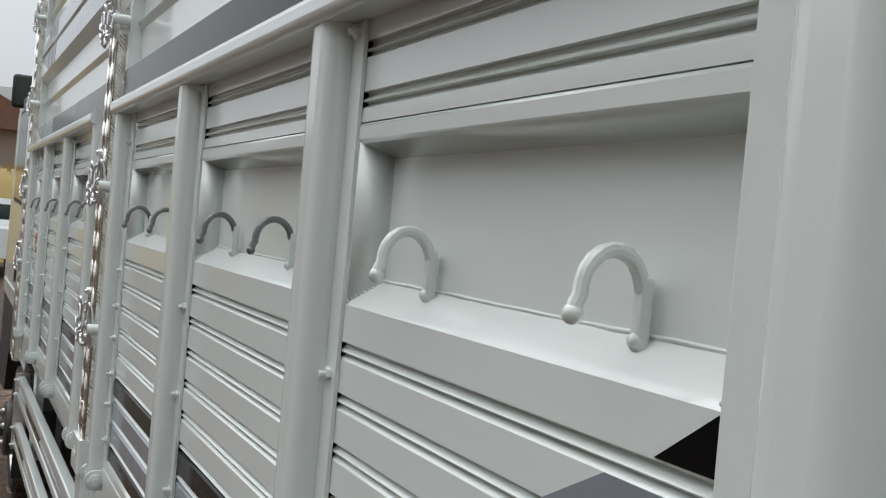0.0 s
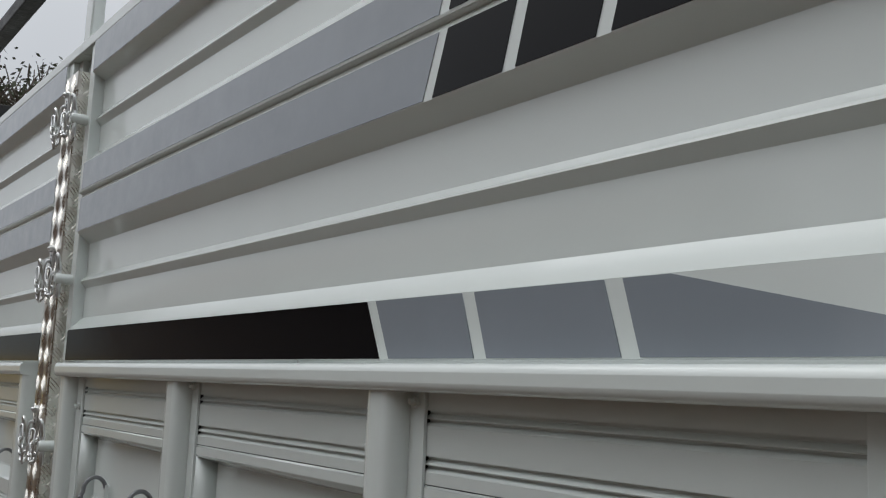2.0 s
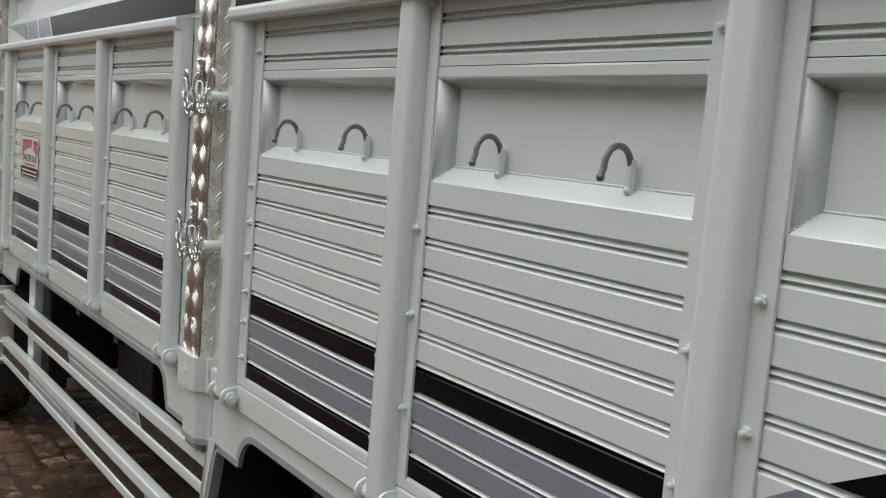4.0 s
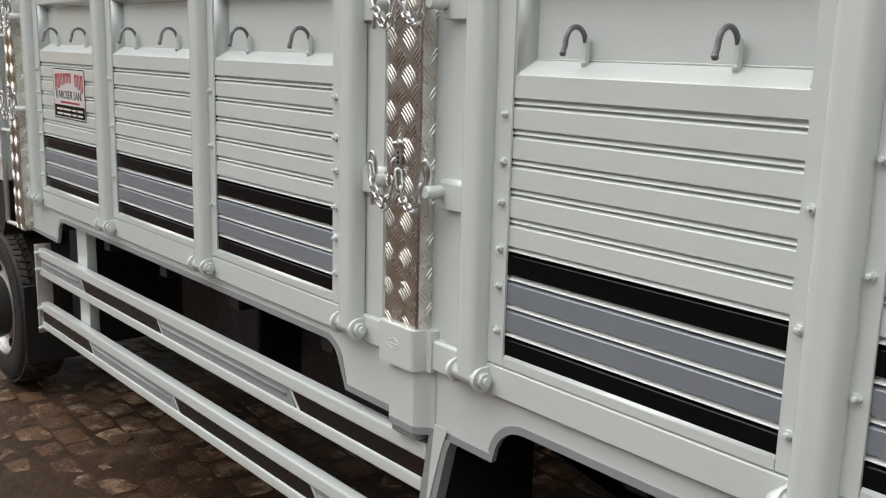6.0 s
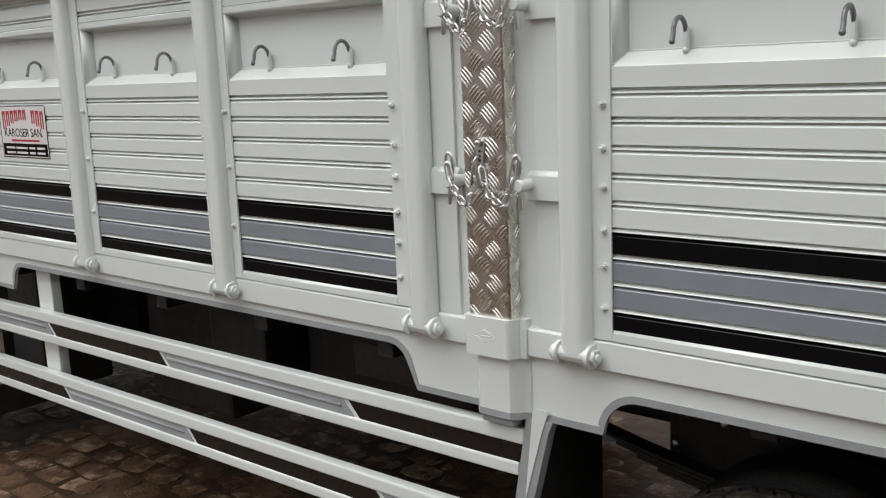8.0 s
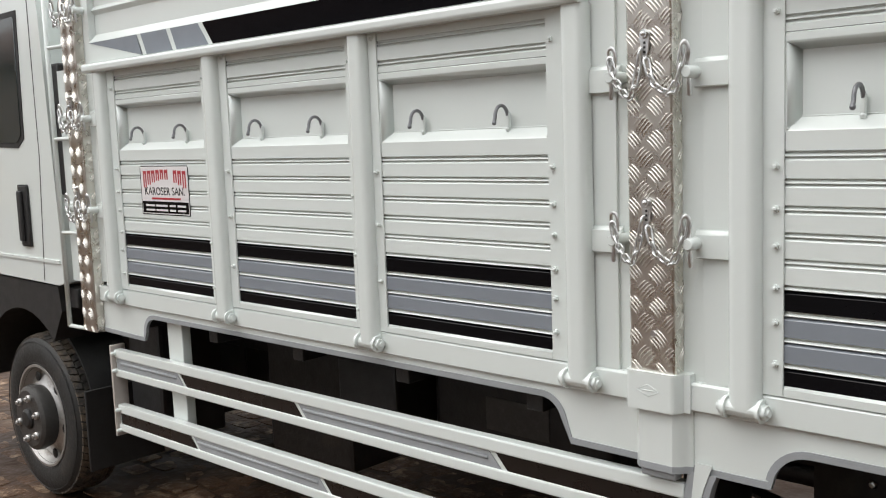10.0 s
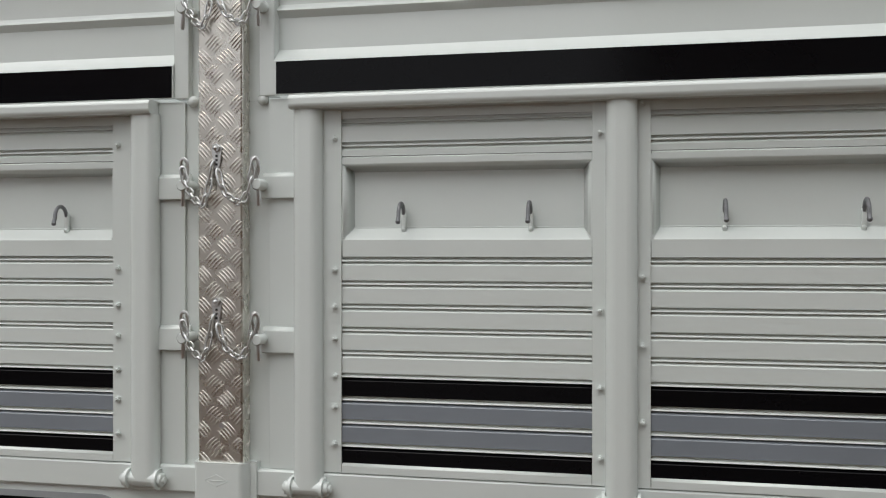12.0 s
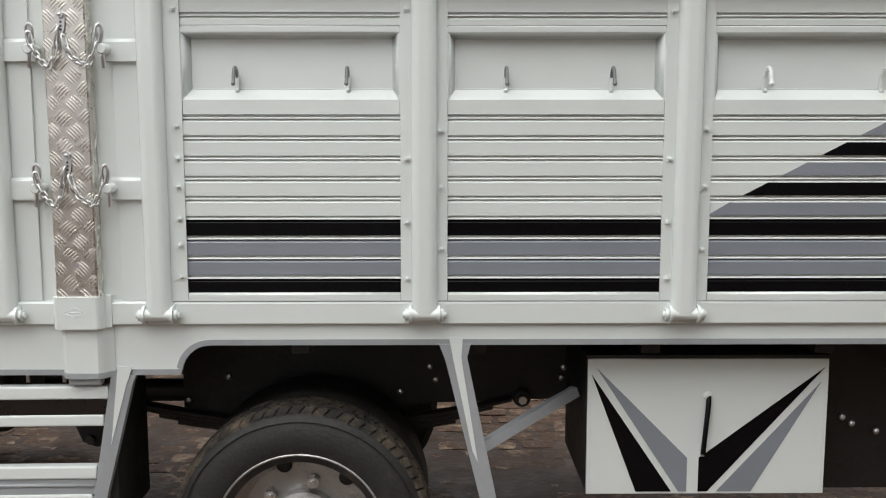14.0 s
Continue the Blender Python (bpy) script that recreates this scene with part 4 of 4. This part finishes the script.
door = part("front_door", box(B(), TX0, TX1, TY - 0.012, TY - 0.001, TZ0, TZ1, 0.002), WHITE, tb)


def tpt(px, pz):
    """Place on the toolbox front from shares of its width and height."""
    return (TX0 + 0.012 + px * (TX1 - TX0 - 0.024), TZ1 - 0.006 - pz * (TZ1 - TZ0 - 0.014))


for m, pts in ((BLACK, [(0.0, 0.10), (0.355, 1.0), (0.20, 1.0)]), (GREY, [(0.02, 0.05), (0.42, 0.74), (0.42, 1.0), (0.385, 1.0)]),
               (BLACK, [(1.0, 0.05), (0.47, 0.74), (0.47, 1.0), (0.51, 1.0)]), (GREY, [(0.985, 0.16), (0.55, 1.0), (0.70, 1.0)])):
    part("chevron_stripe", plate(B(), [tpt(*p) for p in pts], TY - 0.0135, TY - 0.012), m, door, "black chevron stripe" if m is BLACK else "grey chevron stripe")
for xa in (TX0 + 0.001, TX1 - 0.011):
    part("door_hem", box(B(), xa, xa + 0.01, TY - 0.0145, TY - 0.0122, TZ0 + 0.002, TZ1 - 0.05, 0.001), WHITE, door)
hx, hz = tpt(0.5, 0.27)
hb = tube(B(), [(hx + 0.004, TY - 0.012, hz), (hx, TY - 0.024, hz - 0.03), (hx - 0.012, TY - 0.024, hz - 0.19)], 0.0085, 8)
part("latch_handle", hb, BLACK, door, "black latch handle")
part("latch_base", ball(B(), (hx, TY - 0.01, hz + 0.002), 0.016, 10, 7, 0.6), WHITE, door)
part("latch_tip", box(B(), hx - 0.02, hx - 0.006, TY - 0.022, TY - 0.008, hz - 0.2, hz - 0.16, 0.003), ZINC, door)

# ---- maker's sticker on the front drop side ----
st = thing("maker_sticker", -2.61, -0.002, 1.37, "white maker's sticker with red lettering over a black foot", "sticker")
SX0, SX1, SZ0, SZ1 = -2.808, -2.448, 1.362, 1.558
SY = -0.0016
part("sheet", plate(B(), [(SX0, SZ0), (SX1, SZ0), (SX1, SZ1), (SX0, SZ1)], SY, SY + 0.001), PAPER, st)
part("border", plate(B(), [(SX0 - 0.005, SZ0 - 0.004), (SX1 + 0.005, SZ0 - 0.004), (SX1 + 0.005, SZ1 - 0.006), (SX1 - 0.003, SZ1 + 0.004), (SX0 + 0.003, SZ1 + 0.004), (SX0 - 0.005, SZ1 - 0.006)], SY + 0.0004, SY + 0.0014), BLACK, st, "thin black border")
part("foot_band", plate(B(), [(SX0 + 0.004, SZ0 + 0.004), (SX1 - 0.004, SZ0 + 0.004), (SX1 - 0.004, SZ0 + 0.052), (SX0 + 0.004, SZ0 + 0.052)], SY - 0.0006, SY), BLACK, st)
bm = B()
for z in (SZ0 + 0.035, SZ0 + 0.016):
    for a, c in ((0.03, 0.1), (0.11, 0.2), (0.215, 0.26), (0.275, 0.335)):
        plate(bm, [(SX0 + a, z - 0.004), (SX0 + c, z - 0.004), (SX0 + c, z + 0.004), (SX0 + a, z + 0.004)], SY - 0.001, SY - 0.0006)
part("small_print", bm, PAPER, st)
for k in range(10):
    bm = B()
    if k == 6:
        continue
    a = SX0 + 0.02 + k * 0.0335
    h = 0.075 - 0.035 * math.sin(math.pi * (k + 0.5) / 10)
    top = SZ1 - 0.012 - 0.006 * abs(k - 4.5) / 4.5
    for q in (0, 0.016):
        plate(bm, [(a + q, top - h), (a + q + 0.009, top - h), (a + q + 0.009, top), (a + q, top)], SY - 0.0006, SY)
    plate(bm, [(a, top - 0.014), (a + 0.025, top - 0.014), (a + 0.025, top - 0.001), (a, top - 0.001)], SY - 0.001, SY - 0.0005)
    part("logo_bar", bm, RED, st, "red logo bar")
part("web_line", plate(B(), [(SX0 + 0.08, SZ0 + 0.06), (SX1 - 0.06, SZ0 + 0.06), (SX1 - 0.06, SZ0 + 0.068), (SX0 + 0.08, SZ0 + 0.068)], SY - 0.0006, SY), RED, st)
cu = bpy.data.curves.new("words", "FONT")
cu.body, cu.size, cu.extrude, cu.align_x = "KAROSER SAN.", 0.046, 0.0003, "CENTER"
tmp = new("words", cu)
bpy.context.view_layer.update()
wm = bpy.data.meshes.new_from_object(tmp.evaluated_get(bpy.context.evaluated_depsgraph_get()))
bpy.data.objects.remove(tmp)
wm.transform(Matrix.Translation(((SX0 + SX1) / 2, SY - 0.0005, SZ0 + 0.079)) @ Matrix.Rotation(radians(90), 4, "X"))
wm.transform(Matrix.Scale(S, 4))
wm.materials.clear()
wm.materials.append(BLACK)
link("words", wm, st, "black printed words")

# ---- canopy frame above the sides ----
cf = thing("canopy_frame", -0.3, 0.02, 2.99, "slim white steel upright with a dark cross bar", "frame")
part("upright", box(B(), -0.368, -0.298, 0.0, 0.04, 2.986, 3.52, 0.006), WHITE, cf)
part("long_bar", box(B(), -3.36, -0.27, 0.022, 0.092, 3.475, 3.54, 0.006), CHASSIS, cf, "dark painted square bar")
part("cross_bar", box(B(), -3.36, -3.27, 0.102, 2.25, 3.43, 3.51, 0.006), CHASSIS, cf, "dark painted square bar")
part("front_upright", box(B(), -3.35, -3.28, 2.2, 2.25, 2.95, 3.44, 0.006), WHITE, cf)

# ---- surroundings ----
hill = B()
hv = {}
for i in range(41):
    for j in range(6):
        y = -160 + 8 * i
        h = (0, 9, 20, 27, 30, 30)[j] * (0.75 + 0.35 * noise.noise((y * 0.012, j * 0.3, 3)))
        hv[i, j] = hill.verts.new((-150 - 14 * j, y, GZ - 0.3 + h))
for i in range(40):
    for j in range(5):
        hill.faces.new((hv[i, j], hv[i, j + 1], hv[i + 1, j + 1], hv[i + 1, j]))
tagged(new("hill", mesh("hill", hill, HILLM, 180)), "distant hazy grey hillside behind the yard", "hill", kind="structure")


def house(x0, x1, y0, y1, h, label, wallm):
    ob = thing("house", (x0 + x1) / 2, (y0 + y1) / 2, GZ, label, "house")
    part("wall", box(B(), x0, x1, y0, y1, GZ, h), wallm, ob)
    ym = (y0 + y1) / 2
    part("roof", prism(B(), [(y0 - 0.5, h - 0.1), (y1 + 0.5, h - 0.1), (ym, h + (y1 - y0) * 0.28)], x0 - 0.5, x1 + 0.5), TILE, ob, "brown pitched roof")
    for k in range(3):
        xa = x0 + (x1 - x0) * (0.18 + 0.27 * k)
        for yy, s in ((y0, -1), (y1, 1)):
            for zs in ([0, 2.9] if h > 5 else [0]):
                w = part("window", box(B(), xa, xa + 1.1, min(yy, yy + s * 0.03), max(yy, yy + s * 0.03), 1.2 + zs, 2.5 + zs, 0.01), GLASS, ob)
                part("frame", box(B(), xa - 0.08, xa + 1.18, min(yy, yy + s * 0.045), max(yy, yy + s * 0.045), 1.1 + zs, 1.2 + zs), WHITE, w)
    for k in range(2):
        ya = y0 + (y1 - y0) * (0.2 + 0.4 * k)
        w = part("window", box(B(), x1, x1 + 0.03, ya, ya + 1.1, 1.2, 2.5, 0.01), GLASS, ob)
        part("frame", box(B(), x1, x1 + 0.045, ya - 0.08, ya + 1.18, 1.1, 1.2), WHITE, w)


house(-46, -38, -1.2, 3.2, 4.3, "small pinkish house with a brown pitched roof", PLASTER)
house(-36, -9, -18, -10.5, 4.2, "long pinkish plastered house across the yard", PLASTER)
# the last one is unseen, added to darken the truck's right end and reflections
house(0.5, 17, -11, -6.0, 5.6, "unseen long brown earth-plastered building added to cut light on the truck", MUDWALL)
bm = B()
for i in range(260):
    x, y = random.uniform(-36, -31), random.uniform(-4, 7)
    h = random.uniform(2.5, 3.0)
    a = random.uniform(0, 6.28)
    v = [bm.verts.new(p) for p in ((x - 0.3 * math.cos(a), y - 0.3 * math.sin(a), 2.2), (x + 0.3 * math.cos(a), y + 0.3 * math.sin(a), 2.2), (x + random.uniform(-0.2, 0.2), y + random.uniform(-0.2, 0.2), h))]
    bm.faces.new(v)
bank = B()
bg = {}
for i in range(25):
    for j in range(7):
        y = -30 + 2.5 * i
        h = (-0.4, 0.5, 1.6, 2.3, 2.5, 2.5, 2.4)[j] + (0.25 * noise.noise((y * 0.3, j * 0.7, 5)) if j else 0)
        bg[i, j] = bank.verts.new((-28 - 0.9 * j - (30 if j == 6 else 0), y, h))
for i in range(24):
    for j in range(6):
        bank.faces.new((bg[i, j], bg[i, j + 1], bg[i + 1, j + 1], bg[i + 1, j]))
tagged(new("bank", mesh("bank", bank, YELLOW, 180)), "sloping bank of yellow dry grass beyond the yard", "bank", kind="structure")
tagged(new("dry_grass", mesh("dry_grass", bm, YELLOW)), "tall yellow dry grass beyond the yard", "grass", kind="stuff")

pk = thing("pickup", -24.5, 0.5, GZ, "white parked pickup with dark windows beside the yard", "pickup")
PX, PY = -12.5, 1.05
pts = [(-14.3, 0.35), (-14.35, 0.85), (-13.9, 1.0), (-13.2, 1.05), (-12.75, 1.62), (-11.7, 1.66), (-11.45, 1.05), (-9.9, 1.02), (-9.88, 0.4)]
part("body", prism(B(), [(x + PX, z * 1.12 + GZ) for x, z in pts], -1.45 + PY, 0.25 + PY, axis="y"), WHITE, pk, smooth=20)
part("window", plate(B(), [(x + PX, z * 1.12 + GZ) for x, z in ((-13.0, 1.08), (-12.68, 1.54), (-11.8, 1.57), (-11.62, 1.08))], -1.46 + PY, -1.448 + PY), GLASS, pk)
part("window", box(B(), -11.54 + PX, -11.50 + PX, -1.3 + PY, 0.1 + PY, 1.12, 1.5), GLASS, pk)
for x in (-13.5, -10.7):
    for y in (-1.5, 0.06):
        t = part("tyre", lathe(B(), [(0.18, 0), (0.3, 0), (0.33, 0.03), (0.33, 0.17), (0.3, 0.2), (0.18, 0.2)], 28, (x + PX, y + PY, GZ + 0.33)), RUBBER, pk)
        part("rim", lathe(B(), [(0, 0.02), (0.18, 0.02), (0.18, 0.18), (0, 0.18)], 20, (x + PX, y + PY, GZ + 0.33)), RIM, t)

# tree far ahead of the truck
tr = thing("tree", -17, 3.4, GZ, "half-bare tree with dry leaves beyond the yard", "tree")
wood = B()
tips = []


def limb(p, d, r, n):
    q = p + d
    tube(wood, [p, p + d * 0.5 + Vector((random.uniform(-0.06, 0.06), random.uniform(-0.06, 0.06), 0)) * d.length, q], r, 7, radii=[r, r * 0.85, r * 0.65])
    if n == 0:
        tips.append(q)
        return
    for _ in range(3):
        nd = (d.normalized() + Vector((random.uniform(-0.8, 0.8), random.uniform(-0.8, 0.8), random.uniform(-0.1, 0.6)))).normalized() * d.length * 0.72
        limb(q, nd, r * 0.62, n - 1)
        if n < 3:
            tips.append(p.lerp(q, 0.6))


limb(Vector((-17, 3.4, GZ - 0.05)), Vector((0, 0, 2.75)), 0.16, 5)
part("trunk", wood, BARK, tr)
lv = B()
for t in tips:
    for _ in range(3):
        c = t + Vector((random.gauss(0, 0.16), random.gauss(0, 0.16), random.gauss(0, 0.14)))
        a, e = random.uniform(0, 6.28), random.uniform(-1, 1)
        u = Vector((math.cos(a), math.sin(a), e)).normalized() * random.uniform(0.04, 0.075)
        w = u.cross(Vector((random.uniform(-1, 1), random.uniform(-1, 1), 0.4))).normalized() * 0.03
        lv.faces.new([lv.verts.new(p) for p in (c - u, c + w, c + u, c - w)])
part("crown", lv, LEAF, tr)

# ---- added plain low wall that closes the yard and blocks light behind the truck ----
bm = box(B(), -9.0, 9.0, 7.0, 7.25, GZ - 0.05, 1.6, 0.01)
tagged(new("wall_behind_truck", mesh("wall_behind_truck", bm, MUDWALL)), "brown plaster wall added behind the truck to block light", "wall", kind="structure")

# ---- worn paving stones ----
def stone(bm, x, y, w, d, h):
    lower, upper = [], []
    n = 12
    for i in range(n):
        a = 2 * math.pi * (i + 0.5) / n
        sx, sy = max(-1, min(1, 1.3 * math.cos(a))), max(-1, min(1, 1.3 * math.sin(a)))
        jx, jy = random.uniform(0.88, 1.02), random.uniform(0.86, 1.02)
        lower.append(bm.verts.new((x + sx * jx * w * 0.5, y + sy * jy * d * 0.5, -0.03)))
        upper.append(bm.verts.new((x + sx * jx * w * 0.475, y + sy * jy * d * 0.465, h - 0.003 + random.uniform(-0.003, 0.002))))
    mid = bm.verts.new((x + random.uniform(-0.02, 0.02), y + random.uniform(-0.02, 0.02), h + random.uniform(0.0, 0.004)))
    for i in range(n):
        bm.faces.new((lower[i], lower[(i + 1) % n], upper[(i + 1) % n], upper[i]))
        bm.faces.new((upper[i], upper[(i + 1) % n], mid))


STONES = []
for k in range(14):
    bm = B()
    stone(bm, 0, 0, 0.225 * random.uniform(0.85, 1.06), 0.155 * random.uniform(0.88, 1.05), 0.0)
    STONES.append(mesh("paving_stone", bm, COBBLE, 50))
rest, near = B(), 0
row, y = 0, -3.46
while y < 5.2:
    x = -8.0 + (row % 2) * 0.1
    while x < 4.5:
        w = 0.225
        px, py, pz = x + random.uniform(-0.012, 0.012), y + random.uniform(-0.01, 0.01) + 0.03 * math.sin(x * 1.1), GZ - 0.006 + random.uniform(-0.007, 0.001)
        if -4.4 < x < -0.9 and -0.85 < y < 1.15 and near < 300:
            link("paving_stone", random.choice(STONES), ground, at=(px, py, pz), rot=(random.uniform(-0.04, 0.04), random.uniform(-0.04, 0.04), random.uniform(-0.08, 0.08)))
            near += 1
        else:
            me = random.choice(STONES)
            n0 = len(rest.verts)
            rest.from_mesh(me)
            rest.verts.ensure_lookup_table()
            for v in rest.verts[n0:]:
                v.co += Vector((px, py, pz)) * S
        x += w
    y += 0.155
    row += 1
me = mesh("paving", rest, COBBLE, 50, 1.0)
ob = link("paving_stones", me, ground)
tagged(ob, kind="stuff")
